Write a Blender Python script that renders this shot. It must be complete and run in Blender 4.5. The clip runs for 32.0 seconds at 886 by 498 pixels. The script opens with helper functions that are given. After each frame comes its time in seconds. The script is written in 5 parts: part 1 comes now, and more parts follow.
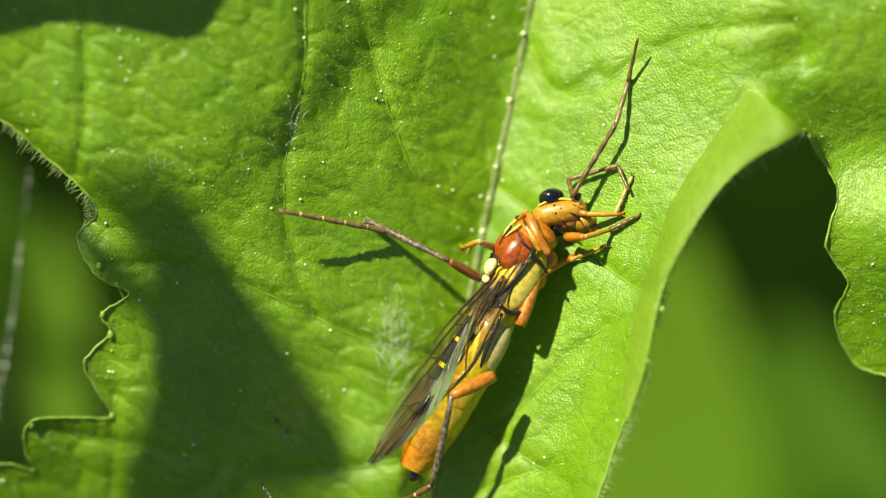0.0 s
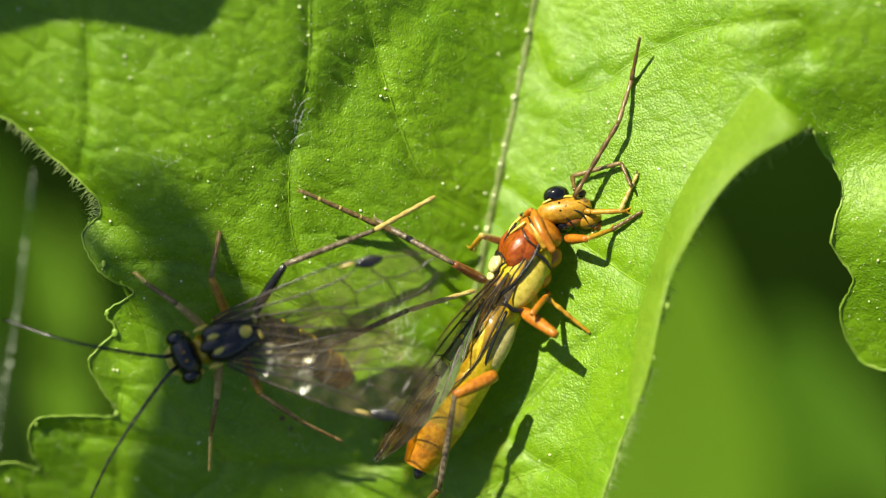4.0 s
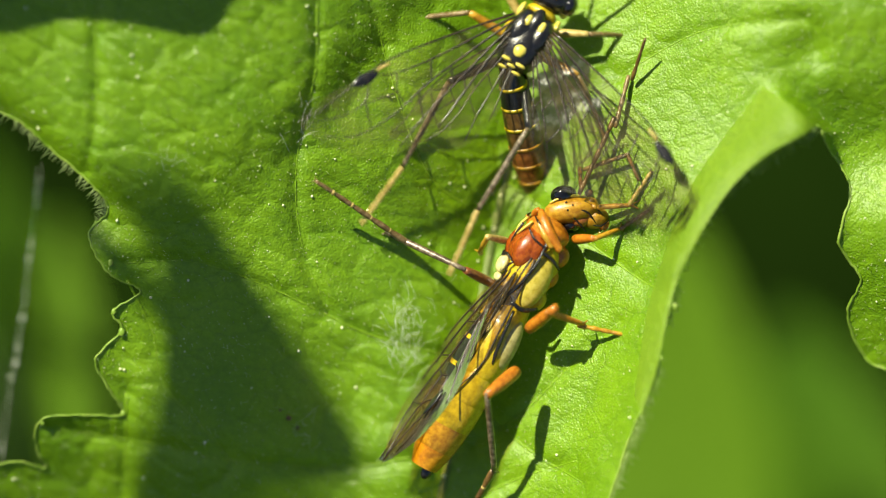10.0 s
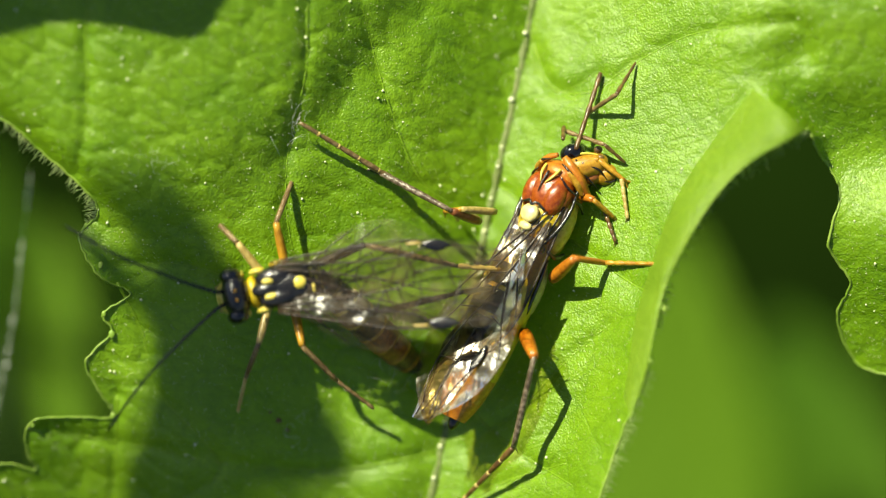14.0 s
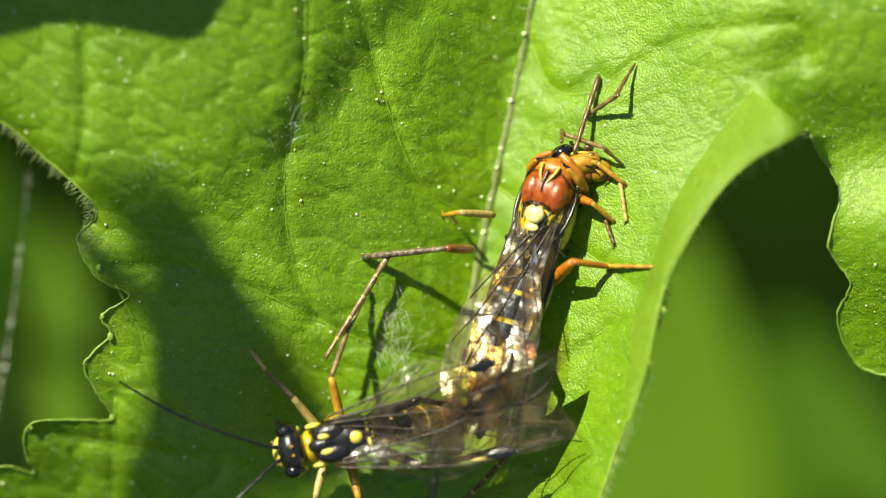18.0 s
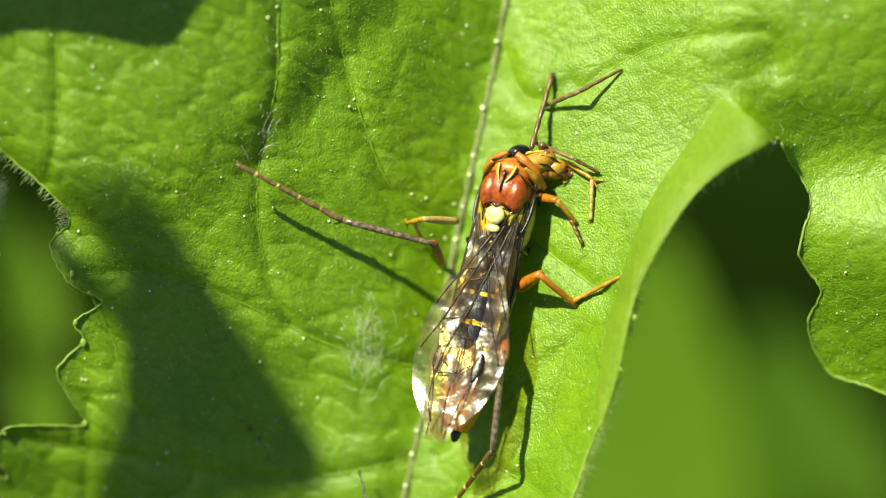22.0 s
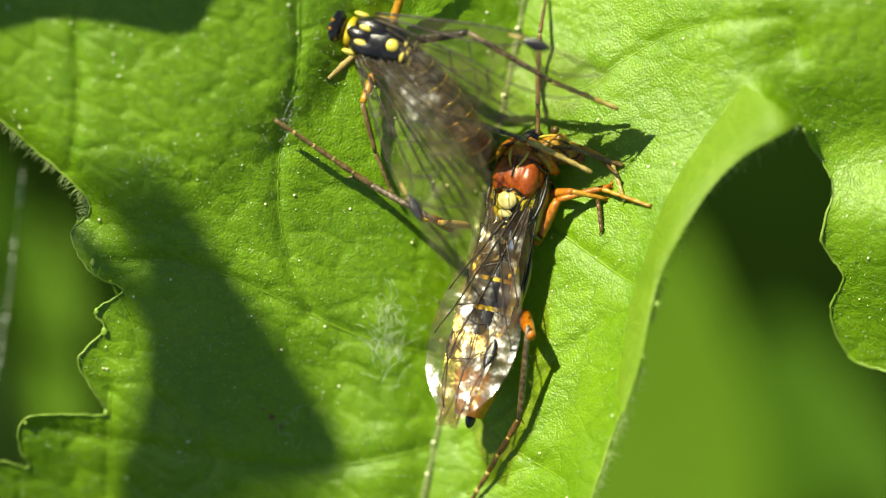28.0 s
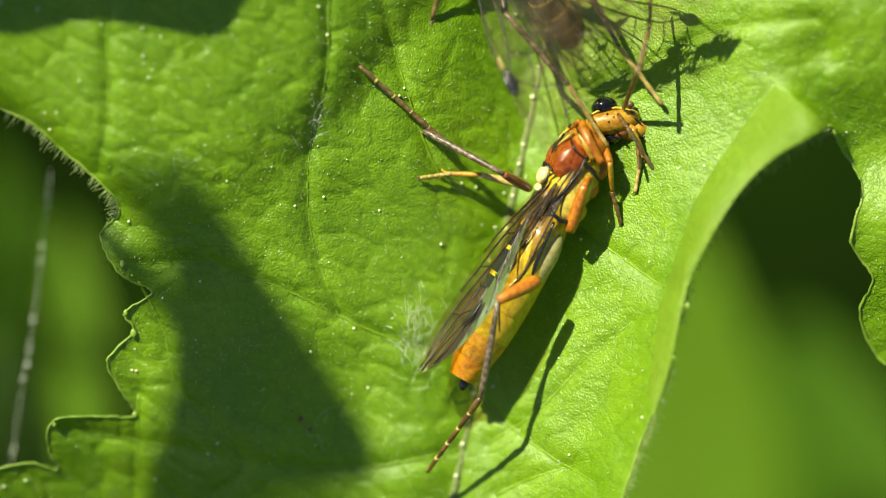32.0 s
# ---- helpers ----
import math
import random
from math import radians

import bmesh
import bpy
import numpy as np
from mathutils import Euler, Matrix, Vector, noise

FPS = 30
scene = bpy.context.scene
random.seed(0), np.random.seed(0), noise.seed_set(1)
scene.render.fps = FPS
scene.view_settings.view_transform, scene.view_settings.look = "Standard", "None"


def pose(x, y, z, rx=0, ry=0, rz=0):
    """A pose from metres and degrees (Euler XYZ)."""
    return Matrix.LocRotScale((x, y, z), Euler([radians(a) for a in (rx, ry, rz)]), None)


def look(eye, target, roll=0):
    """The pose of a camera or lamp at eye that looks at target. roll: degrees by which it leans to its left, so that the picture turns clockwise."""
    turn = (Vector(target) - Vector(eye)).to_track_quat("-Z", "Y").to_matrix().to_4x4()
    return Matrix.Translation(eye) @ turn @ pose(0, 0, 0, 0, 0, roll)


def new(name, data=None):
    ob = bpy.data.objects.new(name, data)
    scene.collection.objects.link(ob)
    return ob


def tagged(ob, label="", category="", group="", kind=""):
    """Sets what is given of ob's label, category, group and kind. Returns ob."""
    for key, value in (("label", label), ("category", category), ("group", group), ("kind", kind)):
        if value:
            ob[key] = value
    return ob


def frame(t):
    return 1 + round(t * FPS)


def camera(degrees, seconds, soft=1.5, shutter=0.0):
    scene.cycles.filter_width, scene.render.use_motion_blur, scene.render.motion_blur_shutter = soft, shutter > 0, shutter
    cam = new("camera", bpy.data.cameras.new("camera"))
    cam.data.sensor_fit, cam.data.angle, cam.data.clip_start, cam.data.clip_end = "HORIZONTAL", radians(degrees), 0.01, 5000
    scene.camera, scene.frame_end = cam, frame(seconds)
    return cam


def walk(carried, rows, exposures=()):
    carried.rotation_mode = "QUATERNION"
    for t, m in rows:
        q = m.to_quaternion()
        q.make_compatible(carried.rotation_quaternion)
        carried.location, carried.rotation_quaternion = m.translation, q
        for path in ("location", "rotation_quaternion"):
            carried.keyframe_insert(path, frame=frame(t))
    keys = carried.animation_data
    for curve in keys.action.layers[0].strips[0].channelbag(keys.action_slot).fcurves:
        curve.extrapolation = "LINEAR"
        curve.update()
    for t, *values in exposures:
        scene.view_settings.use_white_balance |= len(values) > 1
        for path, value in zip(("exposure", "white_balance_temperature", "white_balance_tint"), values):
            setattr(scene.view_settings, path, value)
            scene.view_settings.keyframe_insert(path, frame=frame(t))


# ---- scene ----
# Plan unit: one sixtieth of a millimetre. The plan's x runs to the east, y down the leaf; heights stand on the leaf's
# mean plane, which leans 30 degrees to the south.
U = 0.026 / 1568
LEAN = pose(0, 0, 0.30, 30, 0, 0)


def place(x, y, h=0.0):
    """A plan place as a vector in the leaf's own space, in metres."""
    return Vector(((x - 784) * U, (441 - y) * U, h * U))


def lay(x, y, h):
    """The same in plan units for a place seen along the line of sight from above the plan's middle."""
    k = 1 - h / 6393
    return ((x - 784) * k, (441 - y) * k, h)


cam = camera(13.975, 32.0, soft=1.1, shutter=0.4)
CAMERA_ROWS = [
    (0, -0, -0, 6393, -0), (0.5, -6.1, -2.8, 6390, -0.1), (1, -9.1, -4.8, 6389, -0.1), (1.5, -14.1, -5.4, 6383, -0.19),
    (2, -11.4, -6.6, 6389, -0.13), (2.5, -10.4, -6.5, 6391, -0.13), (3, -9.7, -5.2, 6393, -0.16), (3.5, -8.2, -5.7, 6388, -0.16),
    (5.5, -13.6, -2.6, 6388, -0.05), (6, -25, -1.3, 6383, -0.15), (6.5, -32.6, -1.2, 6385, -0.15), (7, -37.7, -2.7, 6380, -0.13),
    (7.5, -39.9, -3.3, 6383, -0.14), (8, -41, -3.1, 6386, -0.12), (8.5, -39.3, -3.7, 6383, -0.09), (9, -34.2, -4.7, 6379, -0.1),
    (9.5, -28, -5.1, 6382, -0.08), (10, -20.6, -5.2, 6381, -0.06), (10.5, -13.1, -5.5, 6381, -0.04), (11, -6.9, -5.4, 6392, -0.07),
    (11.5, -11.3, -5, 6395, -0.13), (12, -12.1, -2.9, 6394, -0.15), (12.5, -6.9, -1.5, 6384, -0.08), (13, 0.8, -0.6, 6382, 0.03),
    (13.5, 2.7, -1, 6380, 0.06), (14, -3.1, -0.7, 6386, 0), (14.5, -8.2, 0.7, 6378, -0.16), (16.5, -9.8, -0.3, 6381, 0.05),
    (17, -8.7, 3.2, 6385, -0.08), (17.5, -6.7, 1.9, 6384, -0.09), (18, -1.7, 2, 6372, -0.1), (18.5, 7.1, 0.2, 6385, 0.01),
    (19, 11.6, -1.7, 6389, 0.13), (19.5, 16.5, -1, 6382, 0.07), (20, 25.6, 1.8, 6383, 0.04), (20.5, 40.2, 4.7, 6383, 0.16),
    (21, 51.1, 9.3, 6377, 0.04), (21.5, 51, 8.9, 6393, 0.03), (22, 46.9, 14.1, 6392, 0.01), (22.5, 42.2, 13.1, 6385, 0.1),
    (23, 26.6, 12.9, 6387, 0.19), (23.5, 7.3, 8.5, 6378, 0.16), (24, -6.6, 1.9, 6386, -0.1), (24.5, -13.9, -2.4, 6374, -0.05),
    (25, -9.7, -8.9, 6375, -0.09), (25.5, -0.9, -13.8, 6379, -0.29), (27.5, 19.6, -9.9, 6387, -0.21), (28, 9.6, -7.8, 6379, -0.19),
    (28.5, 0.8, -6.8, 6385, -0.26), (29, -4.9, -5.9, 6378, -0.17), (29.5, -12.5, -5.6, 6379, -0.14), (30, -16.4, -4.1, 6380, 0.02),
    (30.5, -26.9, -3.3, 6371, -0.14), (31, -35.9, -1.3, 6369, -0.1), (31.5, -39.7, -5.6, 6379, -0.18), (32, -41.2, -4.6, 6377, -0.19),
]

walk(cam, [(t, LEAN @ pose(x * U, y * U, z * U, 0, 0, roll)) for t, x, y, z, roll in CAMERA_ROWS])
cam.data.dof.use_dof = True
cam.data.dof.focus_distance = 6252 * U
cam.data.dof.aperture_fstop = 21

# ---- light: high sun from the upper left, clear sky ----
SUN = (LEAN.to_3x3() @ Vector((-0.45, 0.58, 0.68))).normalized()
world = bpy.data.worlds.new("world")
scene.world = world
world.use_nodes = True
sky = world.node_tree.nodes.new("ShaderNodeTexSky")
sky.sky_type, sky.sun_disc = "NISHITA", False
sky.sun_elevation, sky.sun_rotation = math.asin(SUN.z), math.atan2(SUN.x, SUN.y)
background = world.node_tree.nodes["Background"]
world.node_tree.links.new(sky.outputs[0], background.inputs[0])
background.inputs[1].default_value = 0.047
sun = new("sun", bpy.data.lights.new("sun", "SUN"))
sun.data.energy, sun.data.angle, sun.data.color = 5.0, radians(0.55), (1.0, 0.95, 0.69)
sun.matrix_world = look(SUN, (0, 0, 0))
scene.view_settings.exposure = 0.97


# ---- materials ----
def shader(name):
    m = bpy.data.materials.new(name)
    m.use_nodes = True
    nodes, links = m.node_tree.nodes, m.node_tree.links
    return m, nodes, links, nodes["Principled BSDF"], nodes["Material Output"]


def noise_node(nodes, links, scale, detail=4.0, rough=0.6, stretch=None):
    n = nodes.new("ShaderNodeTexNoise")
    n.inputs["Scale"].default_value, n.inputs["Detail"].default_value = scale, detail
    n.inputs["Roughness"].default_value = rough
    c = nodes.new("ShaderNodeTexCoord")
    if stretch:
        mp = nodes.new("ShaderNodeMapping")
        mp.inputs["Scale"].default_value = stretch
        links.new(c.outputs["Object"], mp.inputs[0])
        links.new(mp.outputs[0], n.inputs["Vector"])
    else:
        links.new(c.outputs["Object"], n.inputs["Vector"])
    return n


def ramp(nodes, links, value, stops):
    r = nodes.new("ShaderNodeValToRGB")
    while len(r.color_ramp.elements) < len(stops):
        r.color_ramp.elements.new(0.5)
    for e, (p, c) in zip(r.color_ramp.elements, stops):
        e.position, e.color = p, (*c, 1)
    links.new(value, r.inputs[0])
    return r.outputs[0]


def bump(nodes, links, value, strength, distance, normal=None):
    b = nodes.new("ShaderNodeBump")
    b.inputs["Strength"].default_value, b.inputs["Distance"].default_value = strength, distance
    links.new(value, b.inputs["Height"])
    if normal:
        links.new(normal, b.inputs["Normal"])
    return b.outputs[0]


def chitin(name, dark, light, gloss=0.28, scale=9000.0, coat=0.3, relief=0.55, bands=None):
    """Insect shell: two tones in fine mottling, small pits, a clear shine."""
    m, nodes, links, p, _ = shader(name)
    n = noise_node(nodes, links, scale, 5, 0.65, bands)
    links.new(ramp(nodes, links, n.outputs["Fac"], [(0.26, tuple(0.6 * v for v in dark)), (0.42, dark), (0.68, light)]), p.inputs["Base Color"])
    f = noise_node(nodes, links, scale * 7, 3)
    links.new(bump(nodes, links, f.outputs["Fac"], relief, 0.000012, bump(nodes, links, n.outputs["Fac"], relief * 0.7, 0.00003)), p.inputs["Normal"])
    p.inputs["Roughness"].default_value = gloss
    p.inputs["Coat Weight"].default_value, p.inputs["Coat Roughness"].default_value = coat * 0.6, 0.14
    p.inputs["Subsurface Weight"].default_value = 0.0
    return m


def leaf_material(name, deep, pale, vein, through_tint, gloss=0.37, share=0.22):
    """Leaf blade: netted veins at two scales, cell grain, light passing through the sheet."""
    m, nodes, links, p, o = shader(name)
    c = nodes.new("ShaderNodeTexCoord")
    warp = noise_node(nodes, links, 700, 3)
    mixv = nodes.new("ShaderNodeMix")
    mixv.data_type, mixv.blend_type = "RGBA", "LINEAR_LIGHT"
    mixv.inputs["Factor"].default_value = 0.00035
    links.new(c.outputs["Object"], mixv.inputs["A"])
    links.new(warp.outputs["Color"], mixv.inputs["B"])
    nets = []
    for scale in (1250.0, 3400.0):
        v = nodes.new("ShaderNodeTexVoronoi")
        v.feature = "DISTANCE_TO_EDGE"
        v.inputs["Scale"].default_value = scale
        turn = nodes.new("ShaderNodeMapping")
        turn.inputs["Rotation"].default_value = (0, 0, radians(38))
        turn.inputs["Scale"].default_value = (0.6, 1.15, 1.0) if scale < 3000 else (1, 1, 1)
        links.new(mixv.outputs["Result"], turn.inputs[0])
        links.new(turn.outputs[0], v.inputs["Vector"])
        nets.append(v)
    mottle = noise_node(nodes, links, 420, 6, 0.62)
    base = ramp(nodes, links, mottle.outputs["Fac"], [(0.3, deep), (0.7, pale)])
    lines = ramp(nodes, links, nets[0].outputs["Distance"], [(0.0, (0.4, 0.4, 0.4)), (0.05, (0, 0, 0))])
    mix = nodes.new("ShaderNodeMix")
    mix.data_type = "RGBA"
    links.new(lines, mix.inputs["Factor"])
    links.new(base, mix.inputs["A"])
    mix.inputs["B"].default_value = (*vein, 1)
    fine = noise_node(nodes, links, 7500, 2, 0.8)
    dots = nodes.new("ShaderNodeTexVoronoi")
    dots.inputs["Scale"].default_value = 14000
    links.new(c.outputs["Object"], dots.inputs["Vector"])
    speckle = nodes.new("ShaderNodeMix")
    speckle.data_type, speckle.blend_type = "RGBA", "MULTIPLY"
    speckle.inputs["Factor"].default_value = 1.0
    links.new(mix.outputs["Result"], speckle.inputs["A"])
    tone = ramp(nodes, links, fine.outputs["Fac"], [(0.30, (0.8, 0.83, 0.78)), (0.5, (0.98, 0.99, 0.97)), (0.70, (1.16, 1.13, 1.2))])
    links.new(tone, speckle.inputs["B"])
    links.new(speckle.outputs["Result"], p.inputs["Base Color"])
    grain = noise_node(nodes, links, 16000, 3, 0.7)
    h1 = ramp(nodes, links, nets[0].outputs["Distance"], [(0.0, (0, 0, 0)), (0.16, (1, 1, 1))])
    h2 = ramp(nodes, links, nets[1].outputs["Distance"], [(0.0, (0, 0, 0)), (0.25, (1, 1, 1))])
    papilla = ramp(nodes, links, dots.outputs["Distance"], [(0.0, (1, 1, 1)), (0.3, (0.75, 0.75, 0.75)), (0.7, (0, 0, 0))])
    n1 = bump(nodes, links, h1, 0.5, 0.000022)
    n2 = bump(nodes, links, h2, 0.12, 0.000008, n1)
    n2 = bump(nodes, links, papilla, 0.6, 0.00002, n2)
    n3 = bump(nodes, links, grain.outputs["Fac"], 0.55, 0.00003, n2)
    links.new(n3, p.inputs["Normal"])
    p.inputs["Roughness"].default_value = gloss
    p.inputs["Specular IOR Level"].default_value = 0.52
    t = nodes.new("ShaderNodeBsdfTranslucent")
    t.inputs["Color"].default_value = (*through_tint, 1)
    add = nodes.new("ShaderNodeMixShader")
    add.inputs[0].default_value = share
    links.new(p.outputs[0], add.inputs[1])
    links.new(t.outputs[0], add.inputs[2])
    links.new(add.outputs[0], o.inputs["Surface"])
    return m


def membrane(name, tint, film, clear, gloss=0.16, shine=0.3, through_tint=(0.95, 0.92, 0.84), wave=0.4):
    """Wing skin: mostly clear, tinted, with a crinkled shine."""
    m, nodes, links, p, o = shader(name)
    n = noise_node(nodes, links, 2600, 4, 0.6)
    links.new(ramp(nodes, links, n.outputs["Fac"], [(0.3, film), (0.7, tint)]), p.inputs["Base Color"])
    p.inputs["Roughness"].default_value = 0.6
    p.inputs["Specular IOR Level"].default_value = 0.05
    w = noise_node(nodes, links, 640, 2, 0.45)
    crease = noise_node(nodes, links, 2400, 2, 0.5)
    normal = bump(nodes, links, crease.outputs["Fac"], 0.8, 0.00005, bump(nodes, links, w.outputs["Fac"], wave, 0.00034))
    links.new(normal, p.inputs["Normal"])
    t = nodes.new("ShaderNodeBsdfTransparent")
    t.inputs["Color"].default_value = (*through_tint, 1)
    mix = nodes.new("ShaderNodeMixShader")
    patch = noise_node(nodes, links, 1500, 3, 0.5)
    low, high = clear - 2.2 * (1 - clear), min(1.0, clear + 0.5 * (1 - clear))
    links.new(ramp(nodes, links, patch.outputs["Fac"], [(0.36, (low,) * 3), (0.56, (high,) * 3)]), mix.inputs[0])
    links.new(p.outputs[0], mix.inputs[1])
    links.new(t.outputs[0], mix.inputs[2])
    g = nodes.new("ShaderNodeBsdfGlossy")
    g.inputs["Roughness"].default_value = gloss
    links.new(normal, g.inputs["Normal"])
    fr = nodes.new("ShaderNodeLayerWeight")
    fr.inputs["Blend"].default_value = shine
    links.new(normal, fr.inputs["Normal"])
    top = nodes.new("ShaderNodeMixShader")
    links.new(fr.outputs["Fresnel"], top.inputs[0])
    links.new(mix.outputs[0], top.inputs[1])
    links.new(g.outputs[0], top.inputs[2])
    links.new(top.outputs[0], o.inputs["Surface"])
    return m


LEAF = leaf_material("leaf_green", (0.112, 0.238, 0.002), (0.190, 0.345, 0.004), (0.07, 0.165, 0.003), (0.29, 0.55, 0.006))
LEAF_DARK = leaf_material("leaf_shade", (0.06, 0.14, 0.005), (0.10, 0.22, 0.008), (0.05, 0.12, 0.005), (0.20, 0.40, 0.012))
LEAF_THIN = leaf_material("leaf_thin", (0.08, 0.17, 0.003), (0.12, 0.24, 0.005), (0.06, 0.13, 0.003), (0.42, 0.86, 0.008), 0.4, 0.75)
VEIN = chitin("vein_pale", (0.10, 0.15, 0.025), (0.20, 0.23, 0.08), 0.6, 5000, 0.0)
FOLD = leaf_material("leaf_underside", (0.145, 0.26, 0.008), (0.20, 0.33, 0.013), (0.22, 0.34, 0.012), (0.40, 0.60, 0.015), 0.55, 0.3)
RIM = chitin("rim_pale", (0.14, 0.25, 0.015), (0.26, 0.36, 0.06), 0.45, 2500, 0.0)
SIDE_VEIN = leaf_material("leaf_side_vein", (0.15, 0.28, 0.006), (0.22, 0.38, 0.012), (0.15, 0.28, 0.008), (0.36, 0.58, 0.012))
STALK = chitin("stalk_green", (0.03, 0.07, 0.004), (0.07, 0.13, 0.012), 0.5, 900, 0.0)
HAIR = chitin("hair_white", (0.55, 0.58, 0.5), (0.75, 0.77, 0.7), 0.35, 4000, 0.1)
FUZZ = chitin("fuzz_green", (0.25, 0.36, 0.10), (0.42, 0.50, 0.22), 0.4, 4000, 0.0)
BACKLIT = leaf_material("leaf_sunlit_below", (0.075, 0.155, 0.006), (0.10, 0.20, 0.009), (0.085, 0.165, 0.006), (0.20, 0.38, 0.012), 0.6)
BACKLIT.node_tree.nodes["Principled BSDF"].inputs["Specular IOR Level"].default_value = 0.1
UNDER = leaf_material("leaf_undergrowth", (0.03, 0.085, 0.003), (0.06, 0.135, 0.005), (0.07, 0.14, 0.01), (0.10, 0.22, 0.008), 0.6)
UNDER.node_tree.nodes["Principled BSDF"].inputs["Specular IOR Level"].default_value = 0.08
# pale specks; the same colour paints the leaf's small glints
SPECK = chitin("speck_pale", (0.6, 0.65, 0.35), (0.8, 0.82, 0.62), 0.3, 6000, 0.3)
CRUMB = chitin("crumb_brown", (0.10, 0.06, 0.02), (0.25, 0.16, 0.06), 0.6, 6000, 0.0)
RED = chitin("shell_red", (0.20, 0.034, 0.003), (0.34, 0.085, 0.005), 0.22, 7000, 0.3)
ORANGE = chitin("shell_orange", (0.34, 0.105, 0.006), (0.52, 0.20, 0.014), 0.32, 7000, 0.3)
HONEY = chitin("shell_honey", (0.42, 0.17, 0.004), (0.58, 0.27, 0.01), 0.3, 7000, 0.3)
PALE = chitin("shell_pale_yellow", (0.40, 0.32, 0.03), (0.56, 0.47, 0.10), 0.3, 6000, 0.4)
AMBER = chitin("shell_amber", (0.32, 0.15, 0.008), (0.50, 0.29, 0.022), 0.32, 7000, 0.3)
CREAM = chitin("shell_cream", (0.30, 0.26, 0.08), (0.46, 0.42, 0.18), 0.3, 6000, 0.4)
YELLOW = chitin("shell_yellow", (0.40, 0.29, 0.006), (0.56, 0.43, 0.014), 0.3, 6000, 0.4)
IVORY = chitin("shell_ivory", (0.58, 0.50, 0.18), (0.74, 0.68, 0.34), 0.3, 6000, 0.4)
LEMON = chitin("shell_lemon", (0.56, 0.46, 0.05), (0.70, 0.60, 0.13), 0.3, 6000, 0.4)
BLACK = chitin("shell_black", (0.006, 0.006, 0.007), (0.018, 0.016, 0.014), 0.22, 6000, 0.6)
EYE = chitin("eye_black", (0.003, 0.003, 0.004), (0.006, 0.006, 0.008), 0.06, 9000, 1.0, 0.02)
BROWN = chitin("shell_brown", (0.07, 0.035, 0.01), (0.17, 0.095, 0.028), 0.3, 6000, 0.4)
RUST = chitin("shell_rust", (0.16, 0.05, 0.012), (0.32, 0.12, 0.025), 0.28, 6000, 0.5)
GREYBROWN = chitin("limb_grey_brown", (0.12, 0.075, 0.025), (0.26, 0.18, 0.08), 0.3, 8000, 0.4)
SHIN_GREY = chitin("limb_grey", (0.06, 0.042, 0.022), (0.24, 0.19, 0.13), 0.25, 8000, 0.5)
STRAW = chitin("limb_straw", (0.36, 0.26, 0.07), (0.54, 0.42, 0.15), 0.35, 8000, 0.2)
SMOKE = membrane("wing_smoke", (0.14, 0.075, 0.008), (0.012, 0.008, 0.004), 0.85, 0.25, 0.40, (0.96, 0.83, 0.46), 1.05)
CLEAR = membrane("wing_clear", (0.30, 0.23, 0.11), (0.12, 0.085, 0.04), 0.955, 0.24, 0.27, (0.94, 0.905, 0.80), 0.75)
WING_VEIN = chitin("wing_vein", (0.012, 0.008, 0.005), (0.05, 0.03, 0.015), 0.35, 6000, 0.2)
# near-black: the shade under the plants is put into this colour
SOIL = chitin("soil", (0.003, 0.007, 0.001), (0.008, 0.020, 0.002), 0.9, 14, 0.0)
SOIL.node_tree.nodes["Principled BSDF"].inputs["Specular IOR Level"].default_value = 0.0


# ---- mesh helpers, all in plan units ----
def part(name, bm, material, parent, label="", kind=""):
    """Links a bmesh as one smooth mesh object under a thing or a part."""
    for v in bm.verts:
        v.co *= U
    mesh = bpy.data.meshes.new(name)
    bm.to_mesh(mesh)
    bm.free()
    for f in mesh.polygons:
        f.use_smooth = True
    mesh.materials.append(material)
    ob = new(name, mesh)
    ob.parent = parent
    return tagged(ob, label=label, kind=kind)


def thing(name, label, category, m=None, group=""):
    ob = new(name)
    ob.empty_display_size = 0.001
    ob.matrix_world = LEAN if m is None else m
    return tagged(ob, label=label, category=category, group=group)


def rings(bm, loops, closed=True, caps=True):
    """A skin over rows of points."""
    rows = [[bm.verts.new(p) for p in loop] for loop in loops]
    n = len(rows[0])
    for a, b in zip(rows, rows[1:]):
        for i in range(n if closed else n - 1):
            j = (i + 1) % n
            bm.faces.new((a[i], a[j], b[j], b[i]))
    if caps and closed:
        bm.faces.new(rows[0][::-1])
        bm.faces.new(rows[-1])
    bm.normal_update()
    return bm


def smooth_line(points, count):
    """A curve through the points (Catmull-Rom), with that many steps per span."""
    p = [Vector(q) for q in points]
    p = [2 * p[0] - p[1]] + p + [2 * p[-1] - p[-2]]
    out = []
    for a, b, c, d in zip(p, p[1:], p[2:], p[3:]):
        for k in range(count):
            t = k / count
            out.append(0.5 * (2 * b + (c - a) * t + (2 * a - 5 * b + 4 * c - d) * t * t + (3 * b - a - 3 * c + d) * t ** 3))
    return out + [p[-2]]


